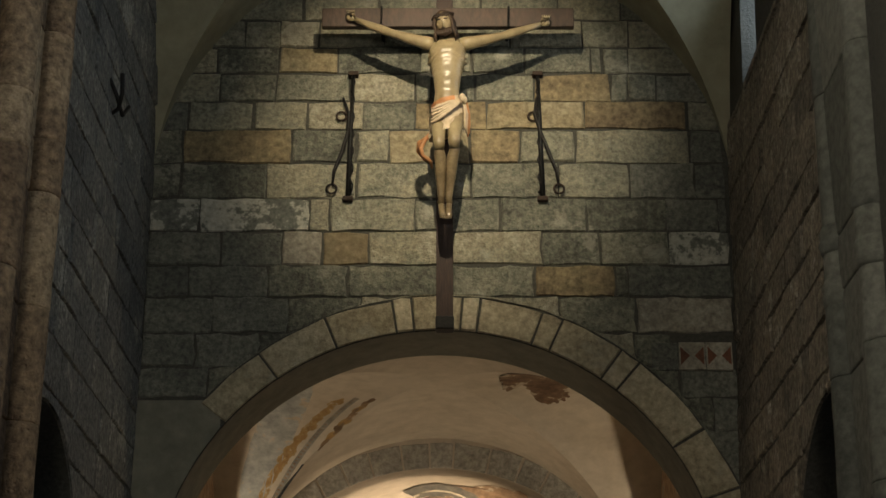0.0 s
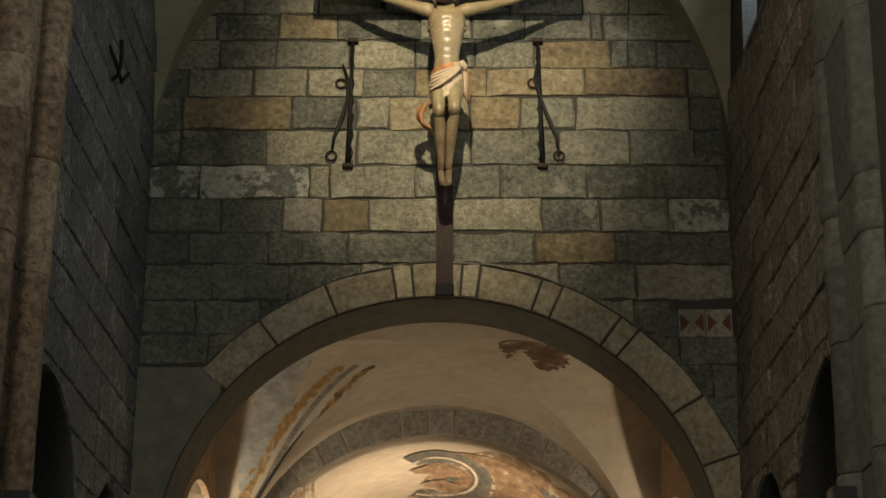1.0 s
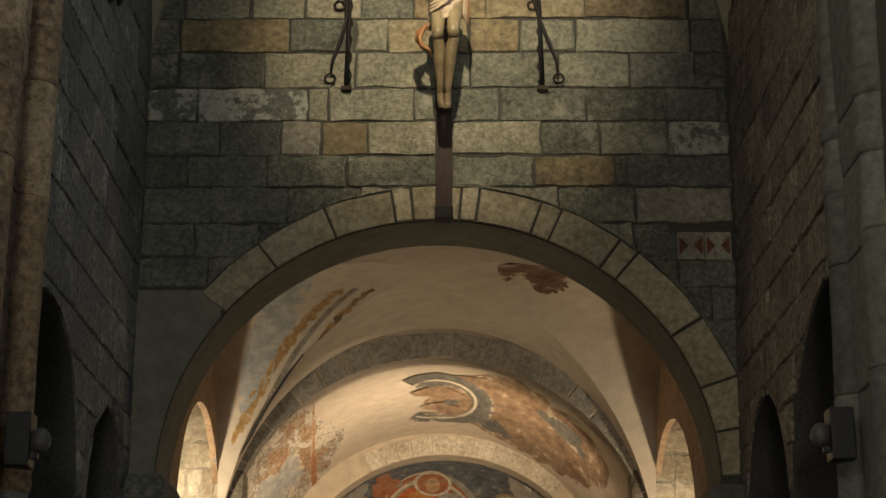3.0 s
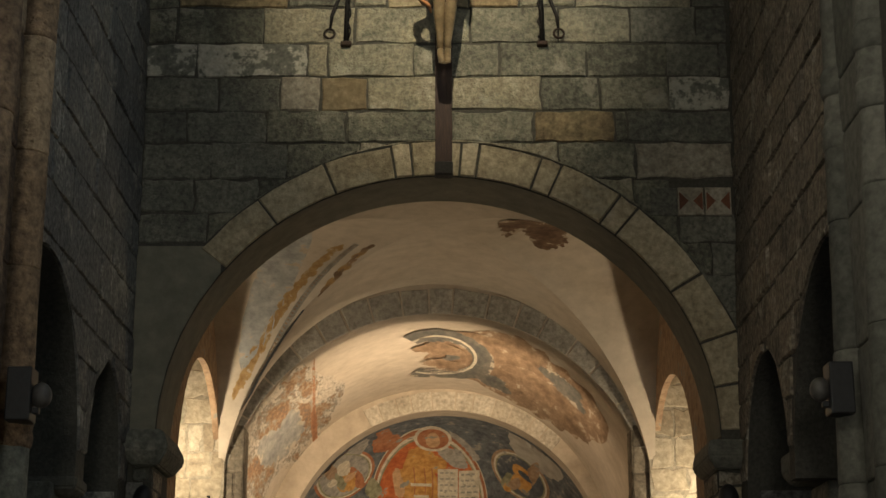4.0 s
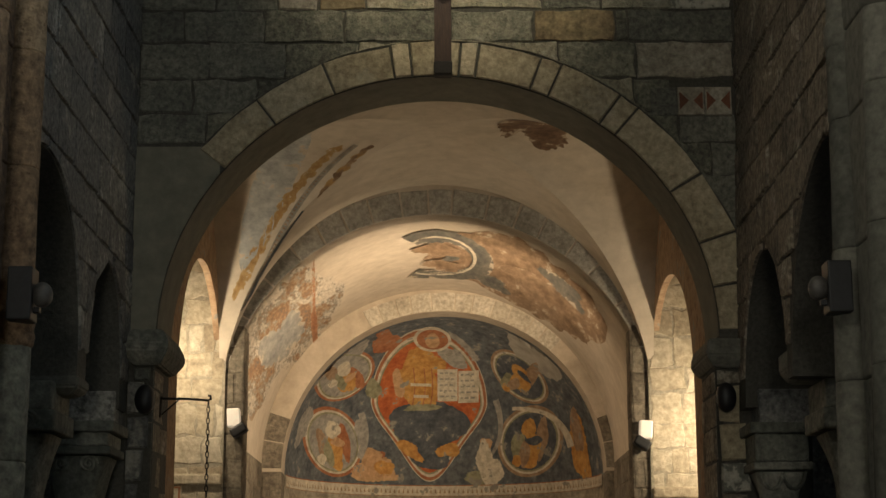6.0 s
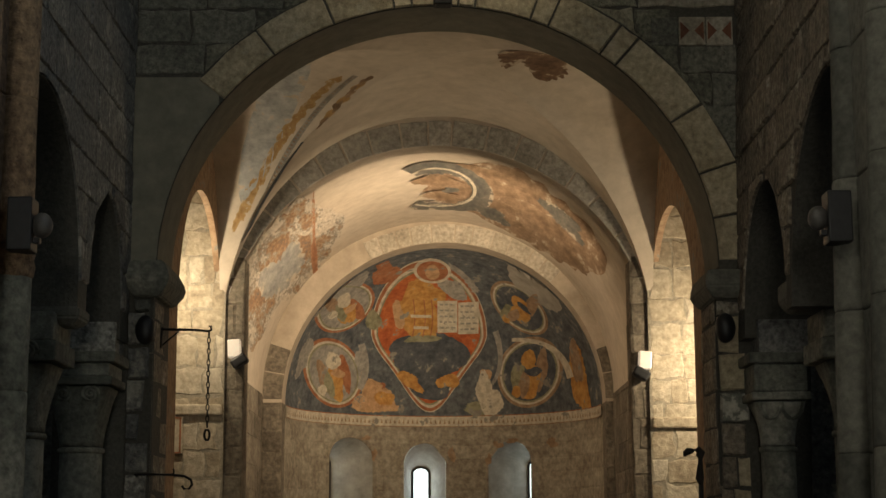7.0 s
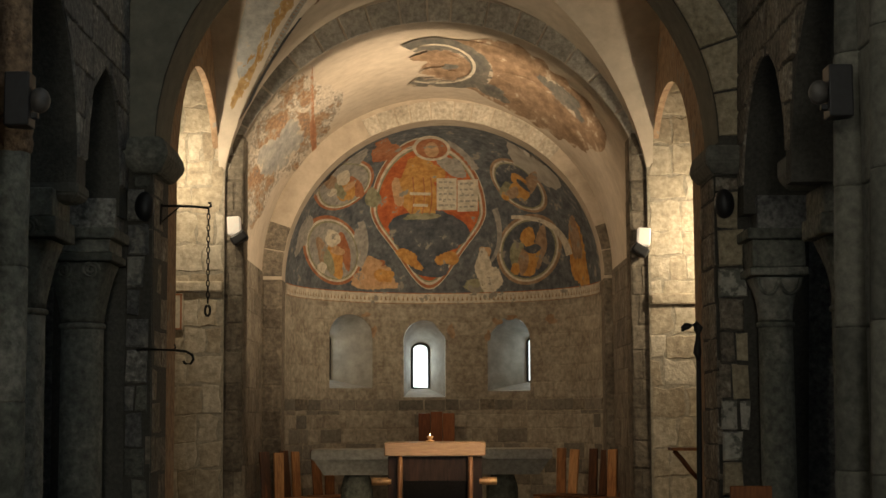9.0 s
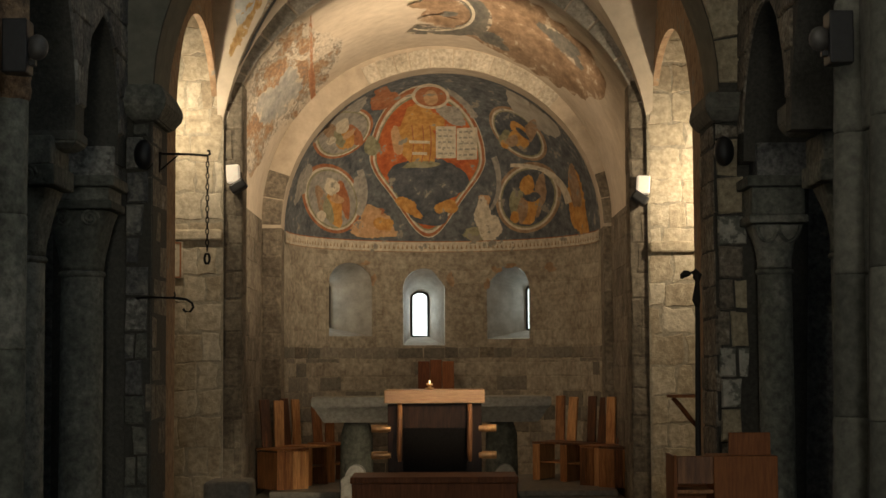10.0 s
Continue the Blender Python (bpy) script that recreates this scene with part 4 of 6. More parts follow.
# ---- ironwork on the chancel wall ----
def hanging_irons(x0, x1, s, label):
    ob = thing("hanging_iron", (x0, 11.48, 6.4), label, "iron tool", "irons hung beside the crucifix")
    bm = bmesh.new()
    tube(bm, [(x0, 11.455, 7.53), (x0 * 0.6 + x1 * 0.4, 11.45, 7.1), (x1, 11.455, 6.5)], [0.014, 0.016, 0.02], 8)
    part("rod", bm, IRON, ob)
    bm = bmesh.new()
    tube(bm, [(x0 + 0.012 * math.sin(k * 1.3), 11.448 - 0.012 * math.cos(k * 1.3), 7.5 - 0.03 * k) for k in range(33)], [0.007 + 0.003 * (k % 4 == 0) for k in range(33)], 6)
    part("twist", bm, IRON, ob)
    for x, z in ((x0, 7.54), (x1, 6.49)):
        bm = box(x - 0.04, x + 0.04, 11.43, 11.5, z - 0.018, z + 0.018, 0.008)
        part("clasp", bm, RUST, ob)
    bm = bmesh.new()
    tube(bm, [(x0 - 0.075 if s < 0 else x0 - 0.01, 11.46, 7.34), (x0 - 0.03, 11.445, 7.2), (x0 - 0.01 + s * 0.02, 11.44, 7.05), (x1 + s * 0.05, 11.445, 6.88), (x1 + s * 0.11, 11.46, 6.72), (x1 + s * 0.12, 11.465, 6.62)], [0.008, 0.014, 0.013, 0.016, 0.013, 0.009], 8)
    strap = part("strap", bm, IRON, ob)
    for cx, cz in ((x1 + s * 0.125, 6.575), (x0 - 0.085 if s < 0 else x0 - 0.04, 7.18)):
        bm = bmesh.new()
        tube(bm, [(cx + 0.038 * math.cos(a), 11.46, cz + 0.038 * math.sin(a)) for a in [2 * math.pi * k / 18 for k in range(19)]], 0.009, 6)
        part("ring", bm, RUST, strap)


hanging_irons(-0.695, -0.717, -1, "rusty iron rod with a ring strap hung on stone")
hanging_irons(0.733, 0.752, 1, "rusty iron rod with a ring strap hung on stone")
ob = thing("wall_hook", (LEFT, 9.83, 6.5), "forked black iron hook in the nave wall", "hook")
bm = bmesh.new()
tube(bm, [(LEFT, 9.9, 6.45), (LEFT + 0.06, 9.86, 6.47), (LEFT + 0.09, 9.8, 6.56), (LEFT + 0.09, 9.76, 6.68)], 0.015, 7)
tube(bm, [(LEFT + 0.01, 9.75, 6.64), (LEFT + 0.05, 9.80, 6.55), (LEFT + 0.08, 9.9, 6.44), (LEFT + 0.10, 10.0, 6.55)], 0.014, 7)
part("fork", bm, IRON, ob)

# loudspeakers on the chancel piers
for x in (-2.07, 1.975):
    ob = thing("loudspeaker", (x, 11.44, 3.1), "black oval loudspeaker on the stone pier", "loudspeaker", "oval loudspeakers")
    bm = bmesh.new()
    ball(bm, (x, 11.43, 3.09), 0.072, 0.07, 0.105, u=20, v=14)
    part("housing", bm, BLACK, ob)
    part("wall_mount", box(x - 0.02, x + 0.02, 11.44, 11.51, 3.02, 3.06, 0.004), BLACK, ob)
# black floodlights on the wall shafts
for x, y, z, s in ((-2.02, 7.8, 3.14, 1), (1.967, 8.05, 3.21, -1)):
    ob = thing("floodlight", (x, y, z), "black box floodlight with a round grey reflector housing", "floodlight", "nave floodlights")
    part("box", box(x - 0.06, x + 0.06, y - 0.07, y + 0.07, z - 0.13, z + 0.13, 0.008), BLACK, ob)
    bm = bmesh.new()
    ball(bm, (x + s * 0.095, y, z), 0.052, 0.055, 0.062, u=20, v=14)
    part("reflector_housing", bm, GREY_BALL, ob)
    part("arm", box(min(x, x + s * 0.09), max(x, x + s * 0.09), y - 0.02, y + 0.02, z - 0.09, z - 0.06, 0.004), BLACK, ob)
LIT_GLASS = rock("lit_lamp_glass", [(0.0, (0.66, 0.62, 0.55)), (1.0, (0.78, 0.74, 0.68))], grain=30, rough=0.4, bump=0.03, dirt=0.1)
LIT_GLASS.node_tree.nodes["Principled BSDF"].inputs["Emission Color"].default_value = (1.0, 0.80, 0.58, 1)
LIT_GLASS.node_tree.nodes["Principled BSDF"].inputs["Emission Strength"].default_value = 0.38
# white-topped spotlights on the chancel side
for x, y, z, s in ((-2.03, 16.06, 3.43, -1), (1.975, 16.06, 3.30, 1)):
    ob = thing("spotlight", (x, y, z), "white-topped spotlight on the chancel wall", "spotlight", "chancel spotlights")
    m = Matrix.Translation((x, y, z)) @ Euler((0, s * 0.06, 0)).to_matrix().to_4x4()
    part("lit_glass", box(-0.062, 0.062, -0.06, 0.06, -0.03, 0.145, 0.012, m=m), LIT_GLASS, ob, "glowing white lamp glass")
    part("lamp_head", box(-0.075, 0.09, -0.08, 0.08, -0.13, -0.032, 0.02, m=m @ Euler((0, s * 0.5, 0)).to_matrix().to_4x4()), BLACK, ob)
    part("arm", box(x - 0.02, x + 0.02, y + 0.07, y + 0.14, z - 0.1, z - 0.07, 0.004), BLACK, ob)

# bracket with a hanging chain, on the chancel pier
ob = thing("chain_bracket", (-2.015, 11.75, 3.0), "black iron wall bracket with a hanging chain", "bracket")
bm = bmesh.new()
tube(bm, [(-2.015, 11.75, 3.135), (-1.8, 11.75, 3.13), (-1.68, 11.75, 3.12), (-1.655, 11.75, 3.13), (-1.66, 11.75, 3.155), (-1.675, 11.75, 3.155)], 0.009, 7)
tube(bm, [(-2.005, 11.75, 3.02), (-1.89, 11.75, 3.12), (-1.88, 11.75, 3.145)], 0.006, 6)
tube(bm, [(-2.018, 11.75, 3.0), (-2.008, 11.75, 3.15)], 0.009, 6)
part("arm", bm, IRON, ob)
ch = new("chain")
under(ch, ob)
bm = bmesh.new()
tube(bm, [(0.0105 * math.cos(a), 0, 0.024 * math.sin(a)) for a in [2 * math.pi * k / 14 for k in range(15)]], 0.0042, 5)
link_mesh = bpy.data.meshes.new("link")
bm.to_mesh(link_mesh)
bm.free()
link_mesh.materials.append(IRON)
for k in range(17):
    lk = new("link", link_mesh)
    lk.matrix_basis = pose(-1.672, 11.75, 3.095 - 0.04 * k, 0, 0, 0 if k % 2 else 80)
    under(lk, ch)
bm = bmesh.new()
tube(bm, [(-1.672 + 0.018 * math.cos(a), 11.75, 2.38 + 0.038 * math.sin(a)) for a in [2 * math.pi * k / 18 for k in range(19)]], 0.009, 6)
part("end_ring", bm, IRON, ob)
ob = thing("iron_hook", (-2.1, 11.35, 2.09), "black iron arm with a curled hook end", "hook")
bm = bmesh.new()
tube(bm, [(-2.11, 11.5, 2.08), (-2.11, 11.4, 2.09), (-2.0, 11.36, 2.09), (-1.85, 11.36, 2.085), (-1.76, 11.36, 2.075), (-1.72, 11.36, 2.05), (-1.71, 11.36, 2.02), (-1.73, 11.36, 1.99), (-1.765, 11.36, 1.99), (-1.78, 11.36, 2.01)], 0.009, 7)
tube(bm, [(-1.85, 11.36, 2.085), (-1.835, 11.36, 2.1), (-1.84, 11.36, 2.125)], 0.006, 6)
part("arm", bm, IRON, ob)


# ---- furniture of the presbytery ----
WOOD_MID = rock("red_brown_wood", [(0.0, (0.15, 0.046, 0.015)), (1.0, (0.33, 0.12, 0.04))], grain=10, rough=0.5, bump=0.08, vary=0.6, dirt=0.3, stretch=(6, 6, 0.6))
altar = thing("altar", (-0.12, 17.8, 0.12), "grey stone altar table on short stone columns", "altar")
bm = bmesh.new()
prof = [(0.0, 1.275), (0.0, 1.17), (0.03, 1.165), (0.05, 1.13), (0.13, 1.005)]
rings = []
for i, z in reversed(prof):
    rings.append([bm.verts.new(p) for p in ((-1.39 + i, 17.5 + i, z), (1.155 - i, 17.5 + i, z), (1.155 - i, 18.4 - i, z), (-1.39 + i, 18.4 - i, z))])
for a, b in zip(rings, rings[1:]):
    for k in range(4):
        bm.faces.new((a[k], a[(k + 1) % 4], b[(k + 1) % 4], b[k]))
bm.faces.new(list(reversed(rings[0]))), bm.faces.new(rings[-1])
bmesh.ops.bevel(bm, geom=[e for e in bm.edges if e.verts[0].co.z > 1.16 and e.verts[1].co.z > 1.16], offset=0.01, segments=2, affect="EDGES")
part("mensa", bm, MARBLE, altar)
for x in (-0.93, 0.64):
    for y in (17.85, 18.2):
        bm = bmesh.new()
        lathe(bm, [(0.19, 0.12), (0.19, 0.2), (0.172, 0.24), (0.168, 0.6), (0.165, 0.86), (0.14, 0.95), (0.12, 1.006)], (x, y, 0), 24)
        part("support", bm, COLUMN, altar)
    bm = bmesh.new()
    row = [(x - 0.135, 0.12), (x - 0.135, 0.42)] + [(x + 0.02 - 0.115 * math.cos(math.pi * k / 12), 0.42 + 0.15 * math.sin(math.pi * k / 12)) for k in range(13)] + [(x + 0.135, 0.42), (x + 0.135, 0.12)]
    a, b = [[bm.verts.new((u, y, v)) for u, v in row] for y in (17.36, 17.6)]
    bm.faces.new(a), bm.faces.new(list(reversed(b)))
    for k in range(len(row)):
        bm.faces.new((a[k], b[k], b[(k + 1) % len(row)], a[(k + 1) % len(row)]))
    bmesh.ops.bevel(bm, geom=[e for e in bm.edges if abs(e.verts[0].co.y - e.verts[1].co.y) < 0.01], offset=0.015, segments=2, affect="EDGES")
    part("foot_stone", bm, MARBLE, altar, "pale round-headed stone at the foot")

BLACK_CLOTH = rock("black_cloth", [(0.0, (0.006, 0.005, 0.005)), (1.0, (0.014, 0.012, 0.011))], grain=60, rough=0.95, bump=0.1)
BLACK_CLOTH.node_tree.nodes["Principled BSDF"].inputs["Specular IOR Level"].default_value = 0.1
LECTERN_DARK.node_tree.nodes["Principled BSDF"].inputs["Specular IOR Level"].default_value = 0.12
for m in (WOOD_DARK, WOOD_MID):
    m.node_tree.nodes["Principled BSDF"].inputs["Specular IOR Level"].default_value = 0.2
lectern = thing("lectern", (-0.06, 13.05, 0.12), "wooden lectern with dark front panel and brass rods", "lectern")
bm = box(-0.455, 0.335, 12.98, 13.03, 1.315, 1.42, 0.006)
box(-0.455, 0.335, 13.032, 13.5, 1.395, 1.42, 0.006, bm)
part("bookrest", bm, WOOD_TOP, lectern, "pale wooden sloping bookrest edge")
part("front_panel", box(-0.43, 0.31, 13.06, 13.1, 0.5, 1.31, 0.004), LECTERN_DARK, lectern)
part("inset_panel", box(-0.31, 0.19, 13.045, 13.058, 0.78, 1.12, 0.003), BLACK_CLOTH, lectern, "black cloth-covered panel")
for x in (-0.335, 0.215):
    bm = bmesh.new()
    tube(bm, [(x, 13.0, 0.86), (x - 0.004, 12.99, 0.93), (x, 13.0, 1.1), (x + 0.002, 13.015, 1.25), (x, 13.03, 1.312)], [(0.014, 0.02), (0.02, 0.03), (0.02, 0.026), (0.02, 0.03), (0.018, 0.03)], 12)
    part("post", bm, WOOD, lectern)
for z in (1.115, 0.905):
    for x0, x1 in ((-0.56, -0.405), (0.285, 0.425)):
        bm = bmesh.new()
        tube(bm, [(x0, 13.08, z), (x0 + 0.01, 13.08, z), (x1 - 0.01, 13.08, z), (x1, 13.08, z)], [0.027, 0.031, 0.031, 0.027], 16)
        part("rod", bm, BRASS, lectern, "polished brass rod end")
part("foot", box(-0.35, 0.23, 13.0, 13.35, 0.12, 0.5, 0.01), WOOD_DARK, lectern)
candle = thing("oil_lamp", (-0.1, 13.2, 1.42), "small glass oil lamp burning on the lectern", "candle")
bm = bmesh.new()
lathe(bm, [(0.02, 1.42), (0.034, 1.425), (0.034, 1.432), (0.012, 1.436), (0.012, 1.445), (0.024, 1.45), (0.026, 1.468)], (-0.1, 13.2, 0), 18)
part("holder", bm, BRASS, candle)
FLAME = bpy.data.materials.new("flame")
FLAME.use_nodes = True
FLAME.node_tree.nodes["Principled BSDF"].inputs["Emission Color"].default_value = (1.0, 0.72, 0.35, 1)
FLAME.node_tree.nodes["Principled BSDF"].inputs["Emission Strength"].default_value = 9.0
bm = bmesh.new()
lathe(bm, [(0.002, 1.469), (0.004, 1.473), (0.003, 1.480), (0.001, 1.488)], (-0.1, 13.2, 0), 10)
part("flame", bm, FLAME, candle)

table = thing("kneeler", (-0.06, 12.15, 0), "brown wooden front table before the lectern", "table")
part("top", box(-0.665, 0.545, 11.95, 12.5, 0.765, 0.81, 0.006), WOOD_DARK, table)
part("front_board", box(-0.655, 0.535, 11.97, 12.0, 0.02, 0.762, 0.004), WOOD_DARK, table)
for x in (-0.655, 0.505):
    part("side_board", box(x, x + 0.03, 12.003, 12.48, 0.0, 0.762, 0.004), WOOD_DARK, table)


tagged(part("apse_step", box(-1.96, 1.98, 18.78, 21.6, 0.121, 0.19, 0.012), FLOOR), "low worn grey stone step in the apse", "step", kind="structure")


def stall(name, label, closed):
    """A choir stall about its own base: boxed seat, closed or open in front, with an upright back of two boards."""
    ob = thing(name, (0, 0, 0), label, "chair", "choir stalls in the apse")
    for y in (-0.21, 0.18):
        part("side", box(-0.22, 0.2, y, y + 0.03, 0.0, 0.43, 0.004), WOOD, ob)
    part("seat", box(-0.23, 0.225, -0.22, 0.22, 0.443, 0.47, 0.006), WOOD, ob)
    if closed:
        for k in range(4):
            part("front_slat", box(0.203, 0.228, -0.215 + k * 0.108, -0.215 + k * 0.108 + 0.102, 0.0, 0.44, 0.004), WOOD, ob)
    else:
        part("front_slat", box(0.203, 0.226, -0.21, -0.10, 0.0, 0.44, 0.004), WOOD, ob)
        part("shelf", box(-0.2, 0.19, -0.177, 0.177, 0.21, 0.23, 0.004), WOOD, ob)
    for k in range(2):
        m = Matrix.Translation((-0.2, 0, 0.472)) @ Euler((radians(1.5 - 3 * k), radians(-5), 0)).to_matrix().to_4x4()
        part("back_slat", box(-0.015, 0.015, -0.15 + k * 0.17, -0.15 + k * 0.17 + 0.13, 0.0, 0.56 - 0.015 * k, 0.006, m=m), WOOD, ob)
    return ob


first = stall("choir_stall", "reddish wooden choir stall with upright slatted back", True)
first.matrix_basis = pose(-1.86, 19.3, 0.19, 0, 0, -52)
second = stall("choir_stall", "reddish wooden choir stall, open below its seat", False)
second.matrix_basis = pose(-1.66, 19.95, 0.19, 0, 0, -38)
copy_thing(second, pose(-1.36, 20.5, 0.19, 0, 0, -55))
for k, (x, y, turn) in enumerate(((2.12, 19.3, 232), (1.93, 19.6, 226), (1.74, 20.2, 222), (1.42, 20.6, 232))):
    copy_thing(first if k < 2 else second, pose(x, y, 0.19, 0, 0, turn))
seat = thing("presider_chair", (-0.08, 21.9, 0.12), "tall wooden presiding chair against the apse wall", "chair")
part("seat", box(-0.33, 0.17, 21.65, 22.1, 0.12, 0.6, 0.01), WOOD_MID, seat)
for k in range(3):
    part("back_slat", box(-0.32 + k * 0.162, -0.32 + k * 0.162 + 0.156, 22.05, 22.09, 0.6, 1.66 + (0.02 if k == 1 else 0), 0.006), WOOD_MID, seat)

bench = thing("box_chair", (1.78, 10.5, 0), "red-brown wooden box seat with a shelf beside the pier", "chair")
for x0, x1, z1 in ((1.445, 1.47, 1.04), (1.70, 2.10, 1.035)):
    part("side_panel", box(x0, x1, 10.4, 10.75, 0.0, z1, 0.005), WOOD_MID, bench)
part("back_panel", box(1.472, 1.698, 10.70, 10.73, 0.0, 1.02, 0.004), WOOD_MID, bench)
part("front_board", box(1.472, 1.698, 10.41, 10.44, 0.86, 1.035, 0.004), WOOD, bench)
part("shelf", box(1.472, 1.698, 10.42, 10.698, 0.80, 0.825, 0.004), WOOD, bench)
part("raised_panel", box(1.80, 2.06, 10.42, 10.46, 1.037, 1.18, 0.005), WOOD_MID, bench)

block = tagged(part("stone_block", box(-1.84, -1.48, 12.75, 13.2, 0.12, 0.73, 0.04, seg=3), DARK_STONE), "dark rough stone block on the floor", "stone block")

staff = thing("processional_staff", (1.77, 11.4, 0), "dark wooden staff with a carved head leaning on the pier", "staff")
bm = bmesh.new()
tube(bm, [(1.755, 11.42, 0.0), (1.76, 11.42, 1.0), (1.772, 11.43, 1.9), (1.775, 11.44, 2.2)], [0.02, 0.02, 0.017, 0.016], 10)
part("pole", bm, IRON, staff)
bm = bmesh.new()
tube(bm, [(1.775, 11.43, 2.0), (1.765, 11.43, 2.05), (1.775, 11.43, 2.18), (1.775, 11.43, 2.22), (1.755, 11.43, 2.25), (1.72, 11.43, 2.24), (1.69, 11.43, 2.235), (1.67, 11.43, 2.22), (1.665, 11.43, 2.2)], [0.012, 0.03, 0.014, 0.035, 0.026, 0.018, 0.026, 0.02, 0.008], 10)
part("head", bm, IRON, staff, "dark carved staff head")
shelf = thing("wall_shelf", (1.75, 11.7, 1.3), "small dark wooden bracket shelf on the pier", "shelf")
part("board", box(1.60, 1.82, 11.62, 11.8, 1.375, 1.395, 0.003), WOOD_DARK, shelf)
bm = bmesh.new()
tube(bm, [(1.63, 11.71, 1.373), (1.68, 11.71, 1.32), (1.74, 11.71, 1.24), (1.80, 11.71, 1.17)], [0.016, 0.018, 0.018, 0.014], 8)
part("bracket", bm, WOOD_DARK, shelf)
picture = thing("painted_panel", (-2.6, 16.12, 2.3), "small framed panel with red and pale stripes", "picture")
X0, Z0 = -2.69, 2.47
part("panel", box(X0, X0 + 0.16, 16.105, 16.125, Z0, Z0 + 0.36, 0.003), FRESCO_PALE, picture)
for x in (X0 + 0.015, X0 + 0.06, X0 + 0.13):
    part("stripe", box(x, x + 0.016, 16.099, 16.1045, Z0 + 0.02, Z0 + 0.34), FRESCO_RUST, picture)
for z in (Z0 + 0.005, Z0 + 0.342):
    part("stripe", box(X0 + 0.015, X0 + 0.148, 16.099, 16.1045, z, z + 0.014), FRESCO_RUST, picture)


# ---- apse windows ----
NICHE_PLASTER = rock("niche_plaster", [(0.0, (0.27, 0.25, 0.21)), (1.0, (0.42, 0.39, 0.33))], grain=7, blotch=3, bump=0.1, vary=0.8, dirt=0.2)
DAYGLASS = bpy.data.materials.new("frosted_daylight_glass")
DAYGLASS.use_nodes = True
g = DAYGLASS.node_tree.nodes["Principled BSDF"]
g.inputs["Base Color"].default_value = (0.75, 0.85, 0.9, 1)
g.inputs["Emission Color"].default_value = (0.86, 1.0, 0.97, 1)
g.inputs["Emission Strength"].default_value = 1.6
for i, (o, off) in enumerate(zip(NICHE_HOLES, (-0.10, 0.0, 0.15))):
    c = o["c"] + off

    base = o["base"]
    slit = hole(c, 0.095, base + 0.13, base + 0.66, 0.085)

    def contour(cc, h, lo, spring, rise):
        return [(cc - h, lo)] + [(cc - h * math.cos(math.pi * k / 14), spring + rise * math.sin(math.pi * k / 14)) for k in range(15)] + [(cc + h, lo)]

    rows = [[apse_point(u, z, 0.002 + 0.46 * t) for u, z in contour(o["c"] * (1 - t) + c * t, (o["h"] - 0.004) * (1 - t) + 0.105 * t, (base + 0.003) * (1 - t) + (base + 0.12) * t, o["spring"] * (1 - t) + slit["spring"] * t, (o["rise"] - 0.004) * (1 - t) + 0.095 * t)] for t in (0.0, 0.33, 0.66, 1.0)]
    n = len(rows[0])
    win = tagged(part("window_%d" % (i + 1), (sum(rows, []), [], [(r * n + k, r * n + (k + 1) % n, (r + 1) * n + (k + 1) % n, (r + 1) * n + k) for r in range(3) for k in range(n)]), NICHE_PLASTER, smooth=False), "deep-splayed round-headed slit window", "window", kind="structure")
    pts = contour(c, 0.095, slit["base"], slit["spring"], 0.085)
    bm = bmesh.new()
    tube(bm, [apse_point(u, z, 0.455) for u, z in pts + pts[:1]], 0.017, 6)
    part("window_frame", bm, BLACK, win, "black metal window frame")
    vs = [apse_point(u, z, 0.462) for u, z in pts] + [apse_point(u, z, 0.475) for u, z in pts]
    n = len(pts)
    part("pane", (vs, [], [tuple(range(n)), tuple(range(2 * n - 1, n - 1, -1))] + [(k, (k + 1) % n, n + (k + 1) % n, n + k) for k in range(n)]), DAYGLASS, win)
    lamp("window_light_apse", "AREA", look(apse_point(c, base + 0.42, 0.45), apse_point(c, base + 0.3, -1.0)), (0.6, 1.9, 1.8)[i], (0.80, 0.94, 1.0), size=(0.16, 0.6))


# ---- wall paintings ----
def patch(name, place, c, radius, mat, parent, off, rings=5, seg=48, inner=0.0, label="", arc=None):
    """A painted field: radius(a) about c, from the inner share outwards, laid on the surface place(u, v, off)."""
    vs, fs = [], []
    for i in range(rings + 1):
        k = inner + (1 - inner) * i / rings
        for j in range(seg):
            a = 2 * math.pi * j / seg if not arc else arc[0] + (arc[1] - arc[0]) * j / (seg - 1)
            ru, rv = radius(a)
            vs.append(place(c[0] + ru * k, c[1] + rv * k, off))
    for i in range(rings):
        for j in range(seg - (1 if arc else 0)):
            fs.append((i * seg + j, i * seg + (j + 1) % seg, (i + 1) * seg + (j + 1) % seg, (i + 1) * seg + j))
    ob = part(name, (vs, [], fs), mat, parent, label, smooth=True)
    rim = ob.data.attributes.new("rim", "FLOAT", "POINT")
    rim.data.foreach_set("value", [(abs(2 * i / rings - 1) if inner else (i / rings)) ** 1.5 for i in range(rings + 1) for j in range(seg)])
    return ob


def oval(rx, ry, turn=0.0, ragged=0.0, seed=0):
    rr = random.Random(seed)
    ph = [rr.uniform(0, 6.28) for _ in range(6)]

    def f(a):
        k = 1 + ragged * sum(math.sin((n + 2) * a * (1 if n < 4 else 3) + ph[n]) / (n + 1.5) for n in range(6))
        x, y = rx * k * math.cos(a), ry * k * math.sin(a)
        c, s = math.cos(radians(turn)), math.sin(radians(turn))
        return x * c - y * s, x * s + y * c

    return f


